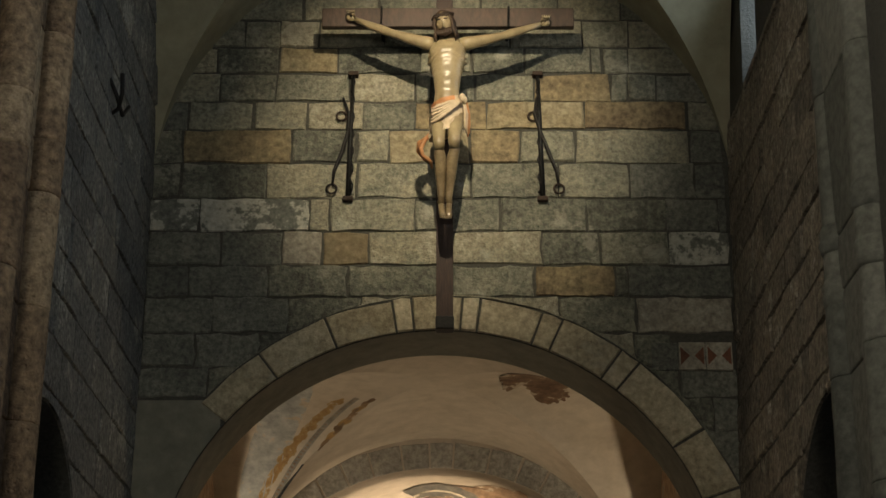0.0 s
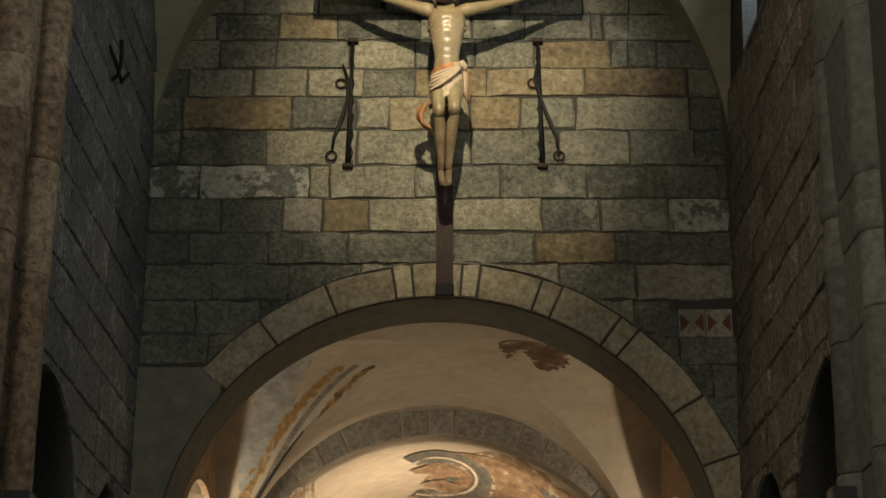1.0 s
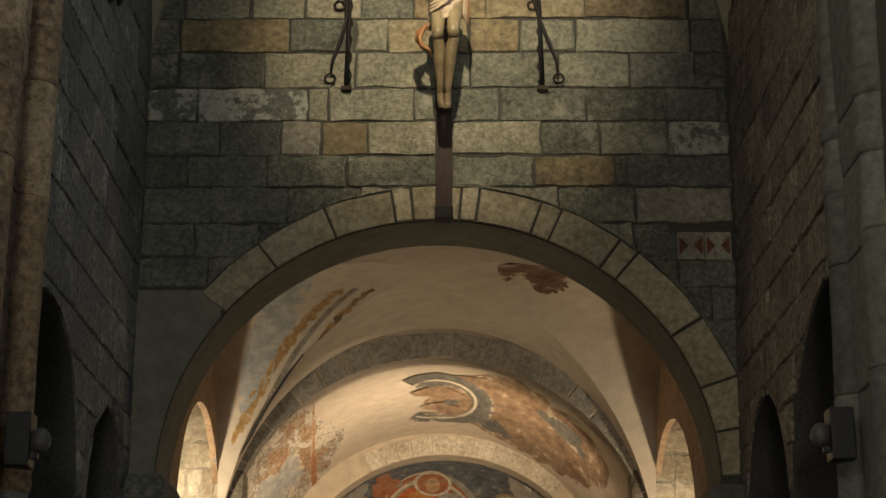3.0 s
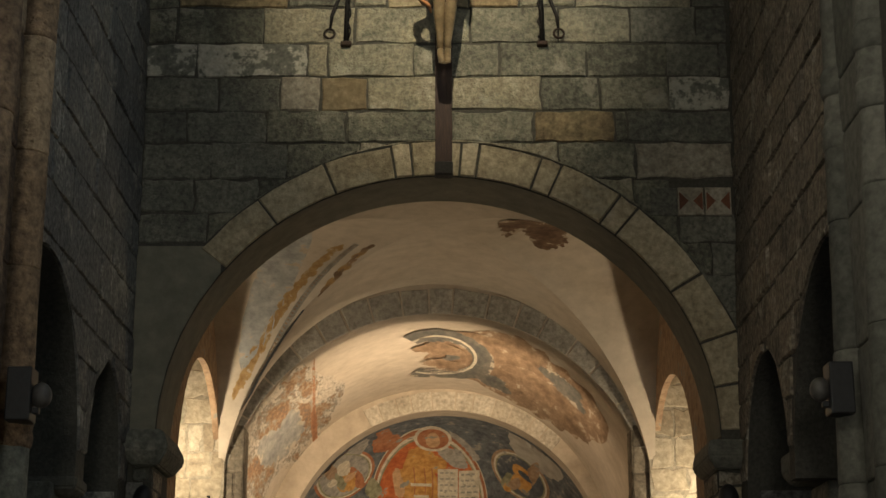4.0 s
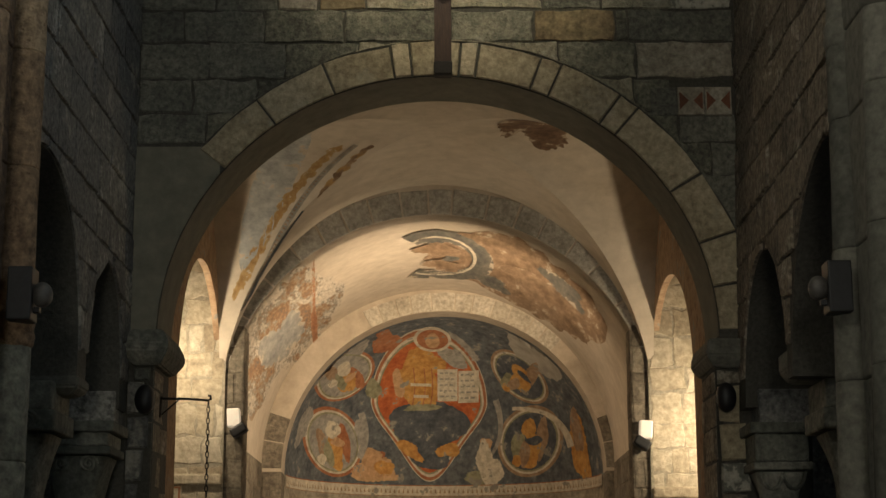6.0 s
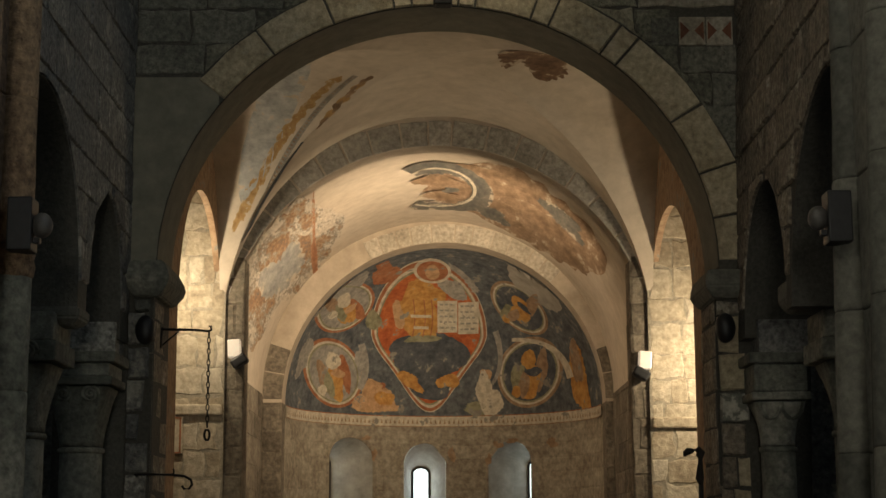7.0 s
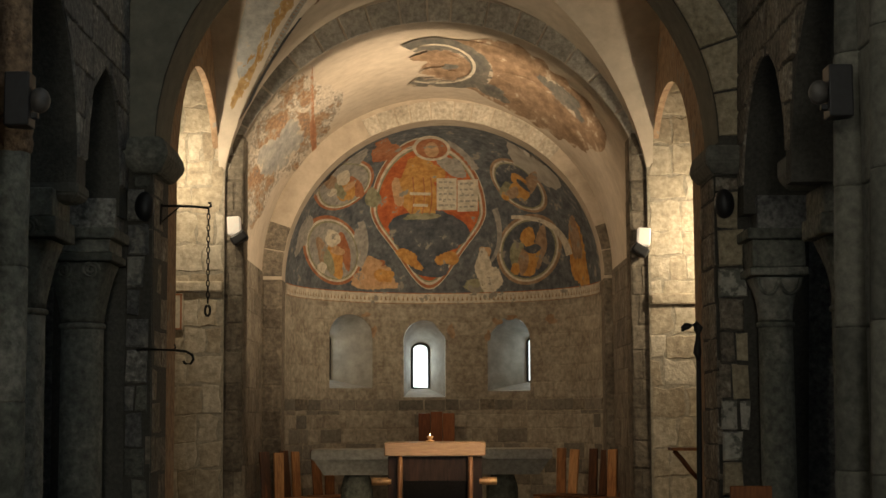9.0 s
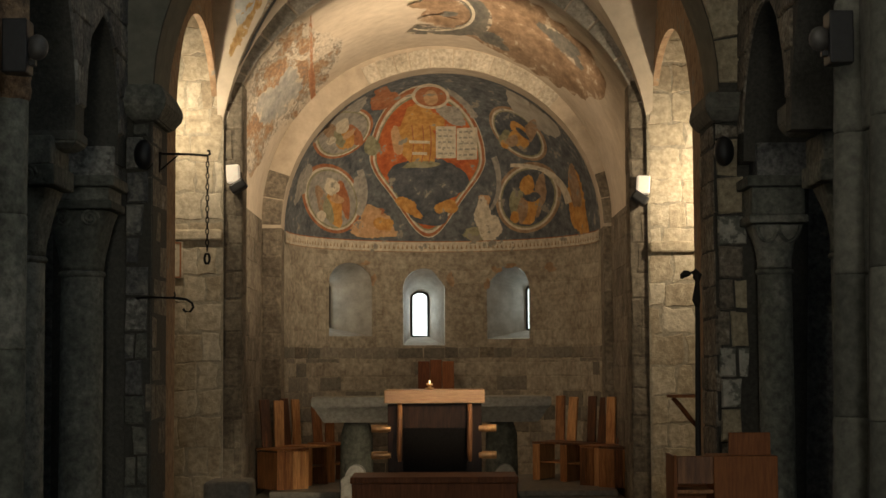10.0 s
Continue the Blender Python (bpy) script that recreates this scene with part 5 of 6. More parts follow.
def drop(w, up, down, k=1.0):
    """Almond outline, round above and pointed below."""
    def f(a):
        c, s = math.cos(a), math.sin(a)
        if s >= 0:
            return w * k * c, up * k * s
        t = abs(s)
        return w * k * c * (1 - 0.12 * t), -down * k * (0.55 * t + 0.45 * t ** 6)
    return f


def band(name, place, pts, widths, mat, parent, off):
    vs, fs = [], []
    n = len(pts)
    for i, p in enumerate(pts):
        a, b = pts[max(i - 1, 0)], pts[min(i + 1, n - 1)]
        du, dv = b[0] - a[0], b[1] - a[1]
        q = math.hypot(du, dv) or 1
        w = widths[i] if isinstance(widths, (list, tuple)) else widths
        for s in (-1, 1):
            vs.append(place(p[0] - s * dv / q * w / 2, p[1] + s * du / q * w / 2, off))
    fs = [(2 * i, 2 * i + 1, 2 * i + 3, 2 * i + 2) for i in range(n - 1)]
    return part(name, (vs, [], fs), mat, parent, smooth=True)


def curve(p0, p1, p2, n=12):
    return [((1 - t) ** 2 * p0[0] + 2 * t * (1 - t) * p1[0] + t * t * p2[0], (1 - t) ** 2 * p0[1] + 2 * t * (1 - t) * p1[1] + t * t * p2[1]) for t in [i / n for i in range(n + 1)]]


mural = thing("apse_fresco", (ax, ay + AR - 0.05, az), "worn fresco of a red almond and round medallions on blue", "fresco")
MC = (-0.19, 1.05)
mandorla = patch("almond_border", conch, MC, drop(0.78, 0.86, 1.0), FRESCO_PALE, mural, 0.004, 10, 72)
patch("rust_line", conch, MC, drop(0.78, 0.86, 1.0, 0.985), FRESCO_RUST, mandorla, 0.008, 10, 72)
patch("pale_line", conch, MC, drop(0.78, 0.86, 1.0, 0.94), FRESCO_PALE, mandorla, 0.012, 10, 72)
patch("green_line", conch, MC, drop(0.78, 0.86, 1.0, 0.905), FRESCO_GREEN, mandorla, 0.016, 10, 72)
patch("red_field", conch, MC, drop(0.78, 0.86, 1.0, 0.88), FRESCO_RED, mandorla, 0.020, 10, 72)
patch("blue_field", conch, (-0.20, 0.80), oval(0.50, 0.33, 0, 0.10, 4), FRESCO_DEEP, mandorla, 0.024, 6, 60)
patch("blue_point", conch, (-0.19, 0.42), oval(0.30, 0.20, 0, 0.1, 5), FRESCO_DEEP, mandorla, 0.024, 5, 40)
patch("ochre_shape", conch, (-0.34, 1.33), oval(0.30, 0.30, 25, 0.22, 6), FRESCO_OCHRE, mandorla, 0.028, 6, 60)
patch("ochre_shape", conch, (-0.22, 1.58), oval(0.24, 0.13, -8, 0.2, 9), FRESCO_OCHRE, mandorla, 0.029, 5, 48)
patch("ochre_shape", conch, (-0.46, 0.47), oval(0.17, 0.10, -30, 0.3, 16), FRESCO_OCHRE, mandorla, 0.029, 5, 48)
patch("ochre_shape", conch, (0.06, 0.47), oval(0.16, 0.09, 25, 0.3, 17), FRESCO_OCHRE, mandorla, 0.029, 5, 48)
patch("grey_shape", conch, (0.12, 1.62), oval(0.20, 0.10, -30, 0.2, 18), FRESCO_GREY, mandorla, 0.026, 5, 48)
patch("flesh_shape", conch, (-0.60, 1.30), oval(0.075, 0.17, 5, 0.15, 10), FRESCO_FLESH, mandorla, 0.032, 4, 30)
patch("green_hem", conch, (-0.28, 1.02), oval(0.24, 0.045, 6, 0.2, 11), FRESCO_GREEN, mandorla, 0.032, 4, 40)
for x0, x1, z in ((-0.44, -0.16, 1.30), (-0.40, -0.2, 1.16)):
    band("pale_bar", conch, [(x0 + (x1 - x0) * t / 6, z) for t in range(7)], 0.035, FRESCO_PALE, mandorla, 0.034)
for x in (-0.40, -0.26, -0.16):
    band("fold_line", conch, curve((x, 1.5), (x + 0.04, 1.25), (x - 0.02, 1.05)), 0.014, FRESCO_RUST, mandorla, 0.033)
patch("halo", conch, (-0.14, 1.795), oval(0.245, 0.115), FRESCO_PALE, mural, 0.032, 4, 48)
patch("halo_field", conch, (-0.14, 1.795), oval(0.205, 0.092), FRESCO_RUST, mural, 0.036, 4, 48)
patch("pale_oval", conch, (-0.14, 1.785), oval(0.09, 0.075, 0, 0.06, 3), FRESCO_FLESH, mural, 0.040, 4, 30)


# open book with bars for its writing
for x0, x1, d in ((-0.08, 0.19, 0.0), (0.20, 0.475, -0.012)):
    pg = part("book_page", ([conch(x0 + (x1 - x0) * i / 4, 1.485 + d - 0.04 * (x0 + 0.08) - 0.385 * j / 4, 0.044) for i in range(5) for j in range(5)], [], [(i * 5 + j, i * 5 + j + 1, i * 5 + j + 6, i * 5 + j + 5) for i in range(4) for j in range(4)]), FRESCO_PALE, mural, "pale painted book page with dark bars")
    for r in range(5):
        xa = x0 + 0.03
        while xa < x1 - 0.05:
            xb = min(xa + rng.uniform(0.03, 0.07), x1 - 0.025)
            z = 1.44 + d - 0.04 * (x0 + 0.08) - r * 0.07
            band("writing_bar", conch, [(xa, z), ((xa + xb) / 2, z), (xb, z)], 0.022, FRESCO_GREY, pg, 0.048)
            xa = xb + 0.022
for c, rx, ry, turn, fig in (((-1.45, 0.51), 0.36, 0.44, 8, FRESCO_GREEN), ((1.15, 0.54), 0.42, 0.46, -6, FRESCO_OCHRE), ((-1.27, 1.31), 0.43, 0.20, 36, FRESCO_OCHRE), ((1.0, 1.34), 0.46, 0.20, -40, FRESCO_OCHRE)):
    dull = c[0] > 0
    med = patch("medallion", conch, c, oval(rx, ry, turn), FRESCO_RUST if not dull else FRESCO_BROWN, mural, 0.004, 6, 56)
    patch("medallion_ring", conch, c, oval(rx * 0.91, ry * 0.91, turn), FRESCO_PALE, med, 0.008, 6, 56)
    patch("medallion_ring", conch, c, oval(rx * 0.85, ry * 0.85, turn), FRESCO_GREEN, med, 0.012, 6, 56)
    patch("medallion_field", conch, c, oval(rx * 0.80, ry * 0.80, turn), FRESCO_DEEP if dull else FRESCO_GREY, med, 0.016, 6, 56)
    k = 1 if ry > 0.3 else 0.5
    for dx, dz, sx, sz, mat, sd in (
        (0.36, 0.05, 0.20, 0.55, FRESCO_RUST if not dull else FRESCO_BROWN, 1),
        (-0.36, -0.1, 0.20, 0.42, FRESCO_BROWN if not dull else FRESCO_GREEN, 2),
        (0.04, -0.30, 0.30, 0.46, FRESCO_OCHRE, 3),
        (-0.16, -0.34, 0.15, 0.40, FRESCO_GREEN if not dull else FRESCO_BROWN, 4),
        (-0.02, 0.36, 0.24, 0.26, FRESCO_PALE if not dull else FRESCO_OCHRE, 5),
        (0.14, 0.02, 0.24, 0.13, FRESCO_FLESH if not dull else FRESCO_DEEP, 6),
        (-0.40, -0.52, 0.15, 0.16, FRESCO_PALE if not dull else FRESCO_OCHRE, 7),
    ):
        patch("painted_shape", conch, (c[0] + dx * rx * (1 if k == 1 else 0.9), c[1] + dz * ry), oval(rx * sx, ry * sz, turn, 0.16, sd + int(c[0] * 100) + 300), mat, med, 0.017 + 0.002 * sd, 4, 32)
# creatures and scrolls as plain patches
for c, rx, ry, turn, mat, sd in (((-0.93, 0.18), 0.26, 0.17, 4, FRESCO_FLESH, 21), ((-0.98, 0.33), 0.13, 0.15, 0, FRESCO_FLESH, 22), ((-0.86, 0.36), 0.08, 0.07, 20, FRESCO_RUST, 23), ((0.56, 0.30), 0.12, 0.26, 4, FRESCO_PALE, 24), ((0.58, 0.55), 0.075, 0.08, 0, FRESCO_FLESH, 25), ((0.52, 0.10), 0.28, 0.08, 2, FRESCO_GREEN, 26), ((1.76, 0.36), 0.10, 0.40, 8, FRESCO_OCHRE, 27), ((-1.15, 0.62), 0.05, 0.28, -6, FRESCO_GREY, 28), ((0.25, 1.72), 0.25, 0.07, -28, FRESCO_GREY, 29), ((-0.75, 1.72), 0.2, 0.06, 28, FRESCO_RUST, 30), ((-1.78, 0.66), 0.05, 0.26, -18, FRESCO_GREY, 31)):
    patch("painted_shape", conch, c, oval(rx, ry, turn, 0.22, sd), mat, mural, 0.009, 5, 48)
for c, rx, ry, turn, mat, sd in (((1.13, 1.56), 0.42, 0.10, -44, NICHE_PLASTER, 32), ((-1.22, 1.52), 0.34, 0.05, 40, FRESCO_GREY, 33), ((-0.76, 1.80), 0.10, 0.035, 20, FRESCO_RUST, 34), ((-0.88, 0.10), 0.34, 0.045, 2, FRESCO_FLESH, 35), ((-0.80, 0.22), 0.12, 0.11, 0, FRESCO_OCHRE, 36), ((0.66, 0.19), 0.16, 0.16, 20, FRESCO_PALE, 37), ((1.72, 0.60), 0.06, 0.26, 10, FRESCO_BROWN, 38), ((-0.93, 1.22), 0.09, 0.13, 0, FRESCO_GREEN, 39)):
    patch("painted_shape", conch, c, oval(rx, ry, turn, 0.2, sd), mat, mandorla if sd == 39 else mural, 0.026 if sd == 39 else 0.011, 5, 48)
band("scroll", conch, curve((0.70, 1.10), (0.86, 0.70), (0.66, 0.42)), [0.08 - 0.003 * i for i in range(13)], FRESCO_GREY, mural, 0.010)
band("scroll", conch, curve((0.92, 0.98), (1.55, 0.95), (1.66, 0.42), 16), [0.045 + 0.002 * i for i in range(17)], FRESCO_PALE, mural, 0.013)
band("scroll", conch, curve((-1.10, 0.92), (-0.98, 0.6), (-1.14, 0.34)), 0.09, FRESCO_GREY, mural, 0.010)
band("painted_border", lambda u, v, off: apse_point(u, v, -off), [(-half + 0.03 + (2 * half - 0.06) * i / 60, az - 0.075) for i in range(61)], 0.15, FRESCO_PALE, mural, 0.016)
for z, mat in ((az - 0.004, FRESCO_RUST), (az - 0.145, FRESCO_BROWN)):
    band("border_line", lambda u, v, off: apse_point(u, v, -off), [(-half + 0.03 + (2 * half - 0.06) * i / 60, z) for i in range(61)], 0.012, mat, mural, 0.020)
vs, fs = [], []
for i in range(96):
    u = -half + 0.06 + i * (2 * half - 0.12) / 96
    k = len(vs)
    vs += [apse_point(u, az - 0.105, -0.021), apse_point(u + 0.03, az - 0.105, -0.021), apse_point(u + 0.015, az - 0.045, -0.021)]
    fs.append((k, k + 1, k + 2))
tagged(part("border_ornament", (vs, [], fs), FRESCO_BROWN, mural), kind="stuff")

barrel_art = thing("vault_fresco", (CC, 18.0, BZ + BR - 0.05), "patches of faded fresco on the cream barrel vault", "fresco")


def on_barrel(u, v, off):
    return barrel_point(u, v, off)


def along_barrel(u, v, off):
    """As on_barrel, with u in metres from the crown towards the right."""
    return barrel_point(90 - math.degrees(u / BR), v, off)


patch("worn_field", on_barrel, (144, 18.2), oval(22, 2.1, 0, 0.2, 41), WORN_PAINT, barrel_art, 0.006, 10, 80, label="flaking red, ochre and grey paint")
patch("rust_field", on_barrel, (131, 17.2), oval(6, 0.8, 0, 0.2, 42), WORN_PAINT, barrel_art, 0.010, 6, 60)
patch("rust_field", on_barrel, (133, 19.3), oval(5.5, 0.5, 20, 0.35, 43), VAULT_RUST, barrel_art, 0.010, 6, 60)
patch("grey_field", on_barrel, (145, 18.4), oval(9, 1.0, 0, 0.3, 44), VAULT_GREY, barrel_art, 0.010, 6, 60)
patch("brown_field", on_barrel, (62, 18.2), oval(27, 1.85, 0, 0.16, 45), FADED, barrel_art, 0.006, 12, 96, label="faded brown paint")
patch("brown_field", on_barrel, (52, 18.4), oval(15, 0.8, 0, 0.3, 46), FADED, barrel_art, 0.010, 8, 70)
for c, rx, ry, sd in (((74, 17.1), 9.0, 0.30, 47), ((72, 19.2), 5.5, 0.35, 48), ((64, 18.1), 6.0, 0.35, 49), ((50, 17.5), 8.0, 0.4, 50), ((44, 18.9), 6.0, 0.45, 51)):
    patch("painted_shape", on_barrel, c, oval(rx, ry, 0, 0.3, sd), FADED if sd % 2 else ROUNDEL, barrel_art, 0.013, 6, 56)
ring = patch("roundel", along_barrel, (0.02, 18.15), oval(0.64, 1.30, 0, 0.05, 52), ROUNDEL, barrel_art, 0.016, 6, 72, inner=0.60, label="dark ring of a faded roundel", arc=(-2.2, 2.2))
patch("roundel_line", along_barrel, (0.0, 18.15), oval(0.46, 1.04, 0, 0.02, 53), FRESCO_PALE, ring, 0.020, 4, 64, inner=0.92, arc=(-2.2, 2.2))
for c, rx, ry, sd, mat in (((0.02, 17.75), 0.24, 0.34, 55, FADED), ((0.06, 18.6), 0.22, 0.30, 56, FADED), ((-0.04, 17.3), 0.12, 0.16, 57, ROUNDEL), ((0.02, 18.95), 0.16, 0.14, 59, ROUNDEL), ((0.16, 18.2), 0.10, 0.14, 58, ROUNDEL)):
    patch("painted_shape", along_barrel, c, oval(rx, ry, 0, 0.3, sd), mat, ring, 0.024, 6, 48)

vault_art = thing("chancel_vault_painting", (CC, 14.15, 5.8), "brown stain and painted rib on the cream vault", "fresco")
VY, VHX, VHY = (BACK + BAY) / 2, (CR - CL) / 2, (BAY - BACK) / 2


def on_vault(u, v, off):
    """Place on the groin vault at the shares u, v of its half widths, pulled inward by off."""
    a, b = min(abs(u), 0.999), min(abs(v), 0.999)
    return (CC + VHX * u * (1 - off * 0.5), VY + VHY * v * (1 - off * 0.5), 3.5 + 2.36 * math.sqrt(1 - min(a, b) ** 2) - off)


patch("damp_stain", on_vault, (0.47, 0.06), oval(0.10, 0.17, -20, 0.25, 61), STAIN, vault_art, 0.010, 12, 80, label="dark brown damp stain")
patch("damp_stain", on_vault, (0.37, -0.14), oval(0.08, 0.24, 16, 0.2, 64), STAIN, vault_art, 0.012, 12, 80)


def rib(q, across=0.0):
    """Place along the painted rib, which leaves the groin towards the crown; across runs to the far side."""
    u = 0.34 + 0.56 * q
    return (-u + across * 0.7, u - 0.16 * max(0.0, 1 - 1.3 * q) + 0.01 + across * 0.7)


# pale field of the side web, then the painted rib: ochre flames and a dotted pale border, with a dark strip for the
# shadow beside it
patch("grey_field", on_vault, (-0.70, 0.40), oval(0.085, 0.44, 21, 0.10, 63), VAULT_PALE, vault_art, 0.003, 8, 60, label="pale grey paint with a ragged rim")
for k in range(16):
    patch("painted_rib", on_vault, rib(0.10 + 0.055 * k, -0.05), oval(0.045, 0.02, -48, 0.35, 70 + k), VAULT_OCHRE, vault_art, 0.004, 5, 36)
for k in range(7):
    patch("painted_rib", on_vault, rib(0.0 + 0.06 * k, 0.06), oval(0.04, 0.016, -50, 0.35, 90 + k), VAULT_OCHRE if k % 2 else FADED, vault_art, 0.004, 5, 36)
# shadow along the lower half of the groin, painted as a dark strip
band("rib_line", on_vault, [rib(0.5 + 0.5 * t / 30, 0.035) for t in range(31)], [0.014 + 0.0016 * t for t in range(31)], FRESCO_DEEP, vault_art, 0.006)
band("rib_border", on_vault, [rib(t / 30) for t in range(31)], 0.024, FRESCO_GREY, vault_art, 0.007)
vs, fs = [], []
for k in range(52):
    a = rib(0.01 + 0.019 * k)
    q = len(vs)
    for du, dv in ((-0.010, 0), (0, 0.005), (0.002, -0.001), (-0.006, -0.006)):
        vs.append(on_vault(a[0] + du, a[1] + dv, 0.010))
    fs.append((q, q + 1, q + 2, q + 3))
tagged(part("rib_ornament", (vs, [], fs), FRESCO_BROWN, vault_art), kind="stuff")

# painted stones let into the chancel wall
PALE_STONE = rock("pale_stone", [(0.0, (0.30, 0.265, 0.205)), (1.0, (0.48, 0.43, 0.34))], grain=24, blotch=5, vary=0.9, dirt=0.45, lime=0.3, bump=0.7)
TAN_STONE = rock("tan_stone", [(0.0, (0.14, 0.098, 0.052)), (0.6, (0.21, 0.16, 0.09)), (1.0, (0.29, 0.235, 0.15))], grain=22, blotch=3.5, vary=0.6, dirt=0.3, bump=0.5)
OCHRE_STONE = rock("ochre_stone", [(0.0, (0.17, 0.12, 0.07)), (0.5, (0.29, 0.225, 0.125)), (1.0, (0.34, 0.29, 0.19))], grain=22, blotch=3.5, vary=0.6, dirt=0.5, bump=0.5)
RUST_STONE = rock("rust_stone", [(0.0, (0.10, 0.038, 0.02)), (1.0, (0.20, 0.08, 0.042))], grain=20, vary=0.6, dirt=0.3)
inlay = thing("inlaid_stone_band", (1.9, 11.47, 5.18), "square stones with rust and pale triangles, one worn away", "carved stone")
for k, x in enumerate((1.715, 1.913, 1.52)):
    x1 = x + 0.192
    z0, z1 = 5.15, 5.36
    sq = part("square", box(x, x1, 11.455 if k < 2 else 11.468, 11.5, z0, z1, 0.006), PALE_STONE if k < 2 else ASHLAR_DARK, inlay)
    cx, cz = (x + x1) / 2, (z0 + z1) / 2
    q = 0.012
    for tri in (((x + q, z0 + 3 * q), (x + q, z1 - 3 * q), (cx - 1.5 * q, cz)), ((x1 - q, z0 + 3 * q), (cx + 1.5 * q, cz), (x1 - q, z1 - 3 * q)))[:2 if k < 2 else 0]:
        vs = [(u, 11.4505, v) for u, v in tri] + [(u, 11.46, v) for u, v in tri]
        part("triangle", (vs, [], [(0, 1, 2), (0, 3, 4, 1), (1, 4, 5, 2), (2, 5, 3, 0)]), RUST_STONE, sq)

# ---- masonry ----
FACADE = [
    (8.03, 8.35, [-1.6, -1.1, -0.5, 0.3, 0.9, 1.4]),
    (7.79, 8.03, [-1.55, -1.28, -0.97, -0.46, 0.1, 0.52, 1.09, 1.45]),
    (7.56, 7.79, [-1.76, -1.28, -0.81, -0.17, 0.22, 0.64, 1.15, 1.24, 1.44]),
    (7.32, 7.56, [-2.1, -1.73, -1.29, -0.72, -0.22, -0.1, 0.25, 0.71, 1.3, 1.43, 1.65]),
    (7.08, 7.32, [-1.96, -1.46, -1.04, -0.61, -0.21, 0.33, 1.09, 1.88]),
    (6.8, 7.08, [-1.99, -1.16, -0.66, -0.41, 0.2, 0.59, 1.01, 1.89]),
    (6.51, 6.8, [-1.99, -1.34, -0.65, 0.22, 0.88, 1.42, 1.91]),
    (6.24, 6.51, [-1.83, -1.0, -0.85, -0.21, 0.43, 1.08, 1.68, 2.07]),
    (5.97, 6.24, [-1.66, -1.2, -0.9, -0.56, 0.07, 0.74, 1.17, 1.69]),
    (5.72, 5.97, [-1.89, -1.3, -0.71, 0.07, 0.68, 1.28, 1.37]),
    (5.44, 5.72, [-1.7, -1.14, -0.6, 0.86, 1.42]),
    (5.18, 5.44, [-1.81, -1.34, 1.40, 1.67]),
    (4.95, 5.18, [-1.70, 1.72]),
    (4.70, 4.95, [1.95]), (4.43, 4.70, []), (4.1, 4.43, []), (3.8, 4.1, []), (3.5, 3.8, []),
]
PALE = {(8, 2), (10, 5)}
PATCHY = {(7, 1), (7, 0), (8, 8)}
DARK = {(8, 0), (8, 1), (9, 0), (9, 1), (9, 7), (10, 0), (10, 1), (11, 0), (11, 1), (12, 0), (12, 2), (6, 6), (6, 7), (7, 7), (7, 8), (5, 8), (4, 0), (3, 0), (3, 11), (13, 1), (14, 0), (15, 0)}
OCHRE = {(4, 5), (4, 6), (4, 7), (5, 1), (3, 8), (2, 2), (9, 5), (12, 2), (5, 4), (5, 5)}
rng = random.Random(21)
for r, (z0, z1, cuts) in enumerate(FACADE):
    edges = [LEFT] + cuts + [RIGHT]
    spans = []
    for i, (a, b) in enumerate(zip(edges, edges[1:])):
        if z1 < 5.6 and a < -0.3 and b > 0.3:
            spans += [(i, a, a + 0.6), (i, b - (0.7 if z1 > 5 else 1.0), b)]
        else:
            spans.append((i, a, b))
    for i, a, b in spans:
        if (z1 <= 4.96 and b < 0.5) or (r == 11 and a > 1.6):
            continue
        g = 0.008
        pts = outline(a + g, b - g, z0 + g, z1 - g, rng, 0.09 if z0 < 5.8 else 0.16, 0.011)
        if z0 < 5.8:
            res, inside = [], 0
            for u, v in pts:
                du, dv = u + 0.03, v - 3.54
                k = math.hypot(du, dv)
                e = extrados(math.degrees(math.atan2(dv, du))) + 0.012
                inside += k < e
                res.append((u, v) if k >= e else (-0.03 + du * e / k, 3.54 + dv * e / k))
            if inside >= len(pts) - 1 or area(res) < 0.006:
                continue
            pts = res
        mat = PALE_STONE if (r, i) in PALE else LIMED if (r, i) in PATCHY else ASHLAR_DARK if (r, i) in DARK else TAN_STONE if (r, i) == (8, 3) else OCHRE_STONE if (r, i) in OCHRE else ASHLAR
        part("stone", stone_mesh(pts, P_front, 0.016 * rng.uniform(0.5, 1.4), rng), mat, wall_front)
voussoirs(wall_front, P_front, (-0.03, 3.54), intrados, extrados, [1, 10, 19.5, 31.9, 48.8, 52.9, 65.5, 69.6, 81.8, 85.4, 95.4, 99.2, 112.6, 127.0, 141.5], VOUSSOIR, 0.024)
# plastered lower part of the wall beside the arch
vs_left = hole(-0.03, 1.995, 0.0, 3.54, 1.93)
part("plaster", pierced(lambda u, z, d: (u, FRONT - 0.012 + d, z), LEFT + 0.004, -1.60, 3.56, 4.93, 0.01, [vs_left]), PLASTER_DARK, wall_front, "dull grey plaster")
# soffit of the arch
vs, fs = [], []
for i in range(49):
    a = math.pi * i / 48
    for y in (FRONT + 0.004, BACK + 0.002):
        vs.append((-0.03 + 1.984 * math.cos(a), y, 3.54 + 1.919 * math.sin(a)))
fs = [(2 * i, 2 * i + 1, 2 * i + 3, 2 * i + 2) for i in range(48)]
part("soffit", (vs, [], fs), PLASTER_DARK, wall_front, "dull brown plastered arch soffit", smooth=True)
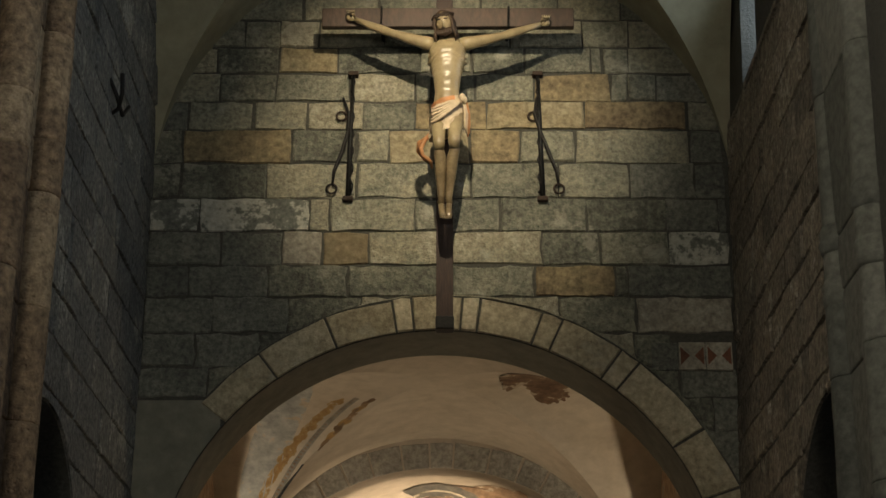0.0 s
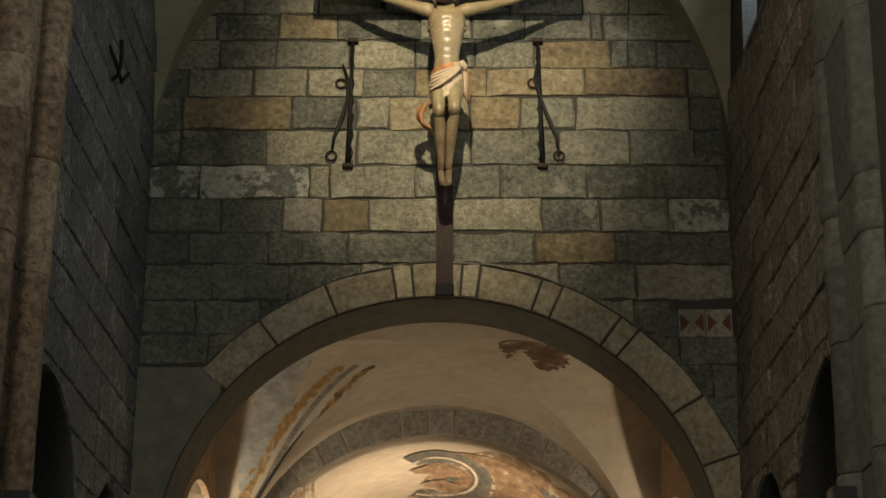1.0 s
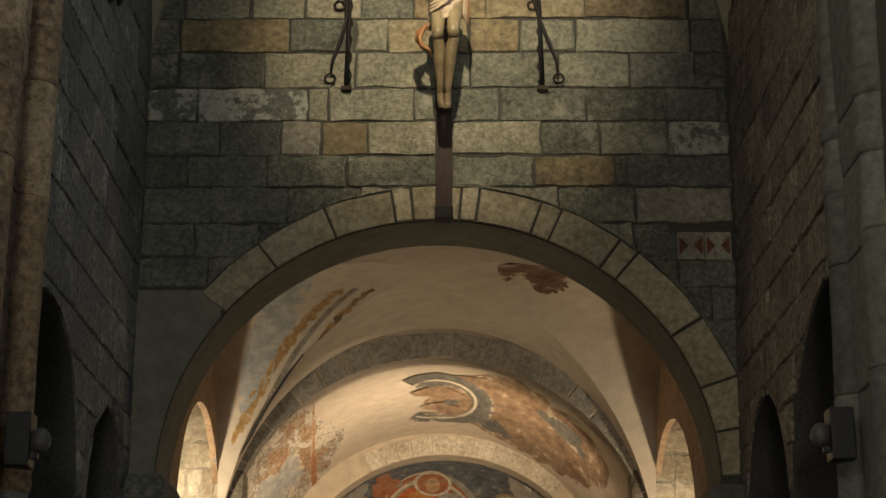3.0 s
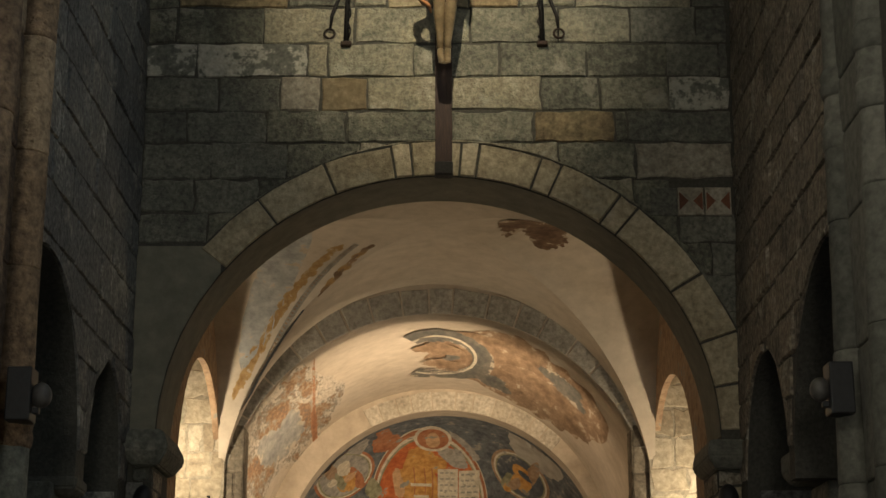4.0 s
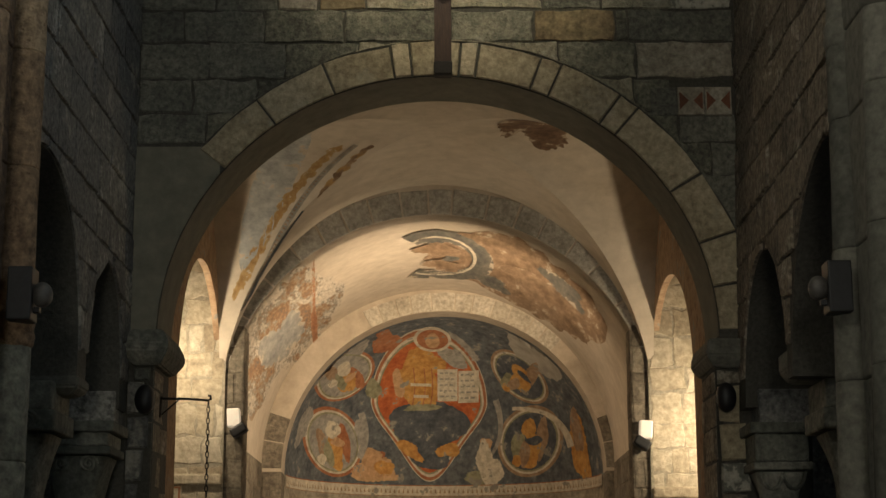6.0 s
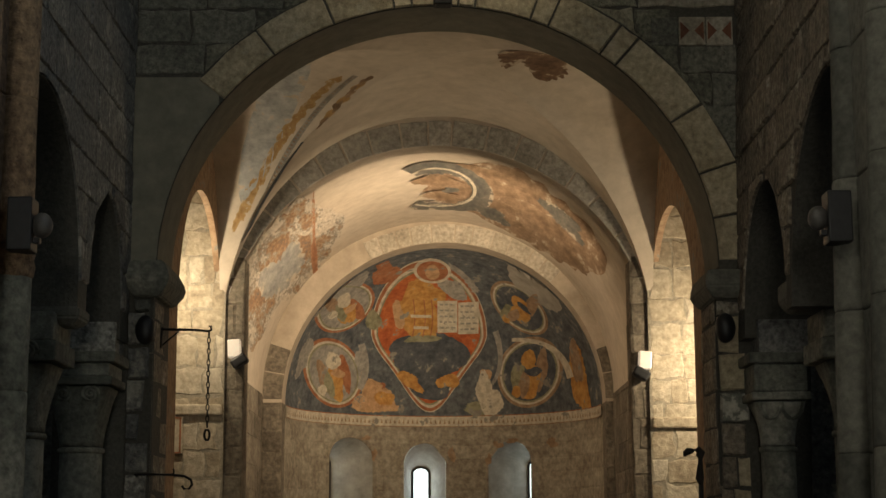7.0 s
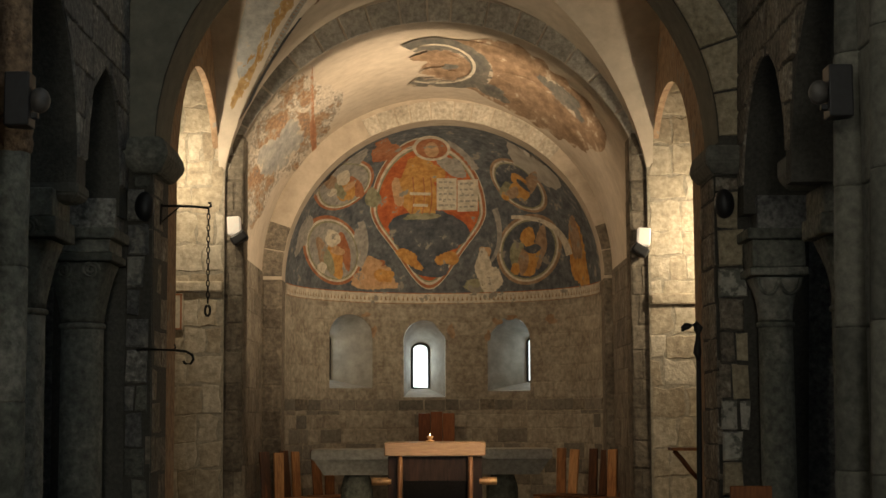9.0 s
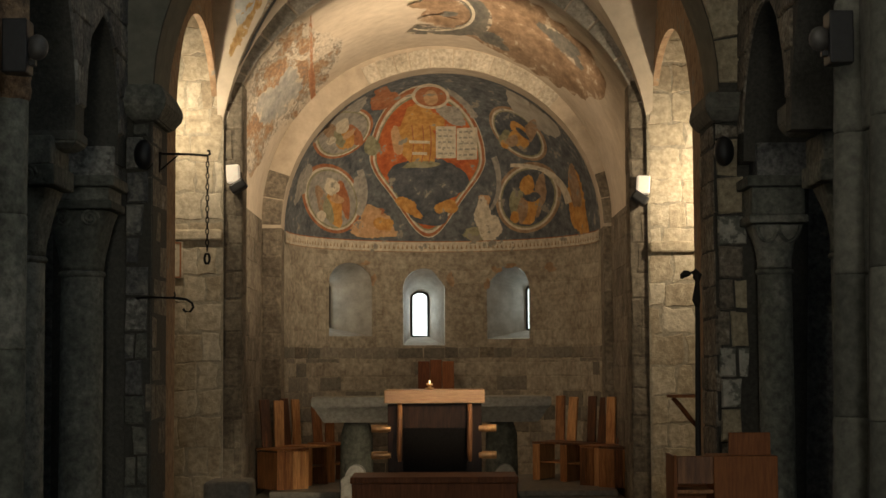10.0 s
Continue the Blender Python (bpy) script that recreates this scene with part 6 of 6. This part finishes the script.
# piers of the chancel arch
for xa, xb in ((-2.12, -2.03), (1.915, 2.05)):
    part("pier_core", box(xa, xb, FRONT + 0.003, BACK - 0.003, 0.0, 3.36, 0.004), MORTAR, wall_front)
masonry(wall_front, P_front, LEFT, -2.04, 0.0, 3.32, 0.22, (0.16, 0.28), [ASHLAR_SIDE, ASHLAR_DARK], proud=0.03, seed=31)
masonry(wall_front, P_front, 1.925, RIGHT, 0.0, 3.29, 0.24, (0.2, 0.32), [ASHLAR_BROWN, LIMED, VOUSSOIR], proud=0.03, seed=32)
masonry(wall_front, lambda u, z, d: (-2.03 - d, u, z), 11.5, 12.1, 0.0, 3.32, 0.24, (0.25, 0.4), ASHLAR_BROWN, proud=0.012, seed=33)
masonry(wall_front, lambda u, z, d: (1.915 + d, u, z), 11.5, 12.1, 0.0, 3.29, 0.24, (0.25, 0.4), ASHLAR_BROWN, proud=0.012, seed=34)
# nave walls
masonry(wall_left, P_left, 8.0, 11.48, 3.2, 8.3, 0.27, (0.4, 0.8), ASHLAR_SIDE, ARCADE[:2], proud=0.018, joint=0.008, seed=41, gap=0.01)
masonry(wall_right, P_right, 8.0, 11.48, 3.2, 7.1, 0.28, (0.35, 0.8), ASHLAR_BROWN, ARCADE_R[:2], proud=0.020, joint=0.008, seed=42, gap=0.01)
# arches between the vaults
voussoirs(tagged(new("grey_arch"), "grey stone arch ring between the vaults", "arch", kind="structure"), lambda u, z, d: (u, BAY - 0.003 + d, z), (CC, BZ), lambda t: BR, lambda t: BR + 0.265, [8, 22, 34, 45, 53, 62, 69, 77, 86, 92, 99, 107, 114, 121, 129, 139, 150, 160, 172], GREY_ARCH, 0.012, 51, 0.010)
voussoirs(tagged(new("apse_arch"), "pale stone arch ring before the apse", "arch", kind="structure"), lambda u, z, d: (u, APSE_Y + d, z), (ax, az), lambda t: AR, lambda t: AR + 0.235, [48, 54, 59, 67, 73, 80, 86, 94, 101, 106, 112, 117], PALE_ARCH, 0.008, 52, 0.006)
for cuts in ([1, 10, 19], [161, 170, 179]):
    voussoirs(bpy.data.objects["apse_arch"], lambda u, z, d: (u, APSE_Y + d, z), (ax, az), lambda t: AR, lambda t: AR + 0.44, cuts, SHADED_BROWN_STONE, 0.008, 53, 0.006)
# apse wall and chapels
masonry(wall_apse, apse_point, -half, half, 1.86, 3.12, 0.21, (0.22, 0.6), APSE_STONE, [dict(o, base=1.75) for o in NICHE_HOLES], proud=0.005, seed=61, joint=0.008, gap=0.06)
masonry(wall_apse, apse_point, -half, half, 1.70, 1.85, 0.15, (0.18, 0.40), [DARK_STONE, DARK_STONE, SHADED_BROWN_STONE], proud=0.009, seed=62, joint=0.005)
masonry(wall_apse, apse_point, -half, half, 0.12, 1.70, 0.19, (0.2, 0.5), [APSE_STONE, APSE_STONE, DARK_STONE], proud=0.009, seed=63, joint=0.008)
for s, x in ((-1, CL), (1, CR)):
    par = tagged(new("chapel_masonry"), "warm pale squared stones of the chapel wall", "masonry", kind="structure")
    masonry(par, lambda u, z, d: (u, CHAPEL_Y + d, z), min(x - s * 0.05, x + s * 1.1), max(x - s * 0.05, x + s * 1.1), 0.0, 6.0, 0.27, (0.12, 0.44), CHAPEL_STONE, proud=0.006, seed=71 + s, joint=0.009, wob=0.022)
# stones in the same darkened colour, shade included
for s, x in ((-1, CC - BR), (1, CC + BR)):
    par = tagged(new("chancel_masonry"), "brown rough stones below the barrel vault", "masonry", kind="structure")
    masonry(par, (lambda u, z, d: (CC - BR - d, u, z)) if s < 0 else (lambda u, z, d: (CC + BR + d, u, z)), BAY, 20.18, 0.12, BZ, 0.3, (0.35, 0.8), SHADED_BROWN_STONE, proud=0.008, seed=81 + s)
    xa, xb = sorted((ax + s * AR, CC + s * BR))
    masonry(par, lambda u, z, d: (u, APSE_Y + d, z), xa + 0.003, xb, 0.12, az, 0.3, (0.2, 0.4), SHADED_BROWN_STONE, proud=0.008, seed=85 + s)
for ob, (xa, xb), inner in zip(PIERS, ((CL, -1.96), (1.865, CR)), (-1.96, 1.865)):
    masonry(ob, lambda u, z, d: (u, BAY - 0.012 + d, z), xa, xb, 0.0, 4.42, 0.28, (0.16, 0.3), SHADED_BROWN_STONE, proud=0.006, seed=91)
    q = -1 if inner < 0 else 1
    masonry(ob, lambda u, z, d: (inner + q * d, u, z), BAY, BAY + 0.34, 0.0, 4.42, 0.28, (0.2, 0.34), SHADED_BROWN_STONE, proud=0.006, seed=92)
# broken bits of brick and red paint round the apse windows
for k, (u, z, ru, rz) in enumerate(((0.76, 2.90, 0.08, 0.04), (0.62, 2.70, 0.04, 0.08), (0.11, 2.78, 0.05, 0.10), (-0.98, 2.77, 0.04, 0.08), (-1.10, 2.99, 0.07, 0.03), (0.97, 2.95, 0.09, 0.03), (1.62, 2.9, 0.10, 0.06))):
    patch("red_patch", lambda a, b, off: apse_point(a, b, -off), (u, z), oval(ru, rz, 0, 0.3, 120 + k), FRESCO_BROWN, wall_apse, 0.014, 4, 30)
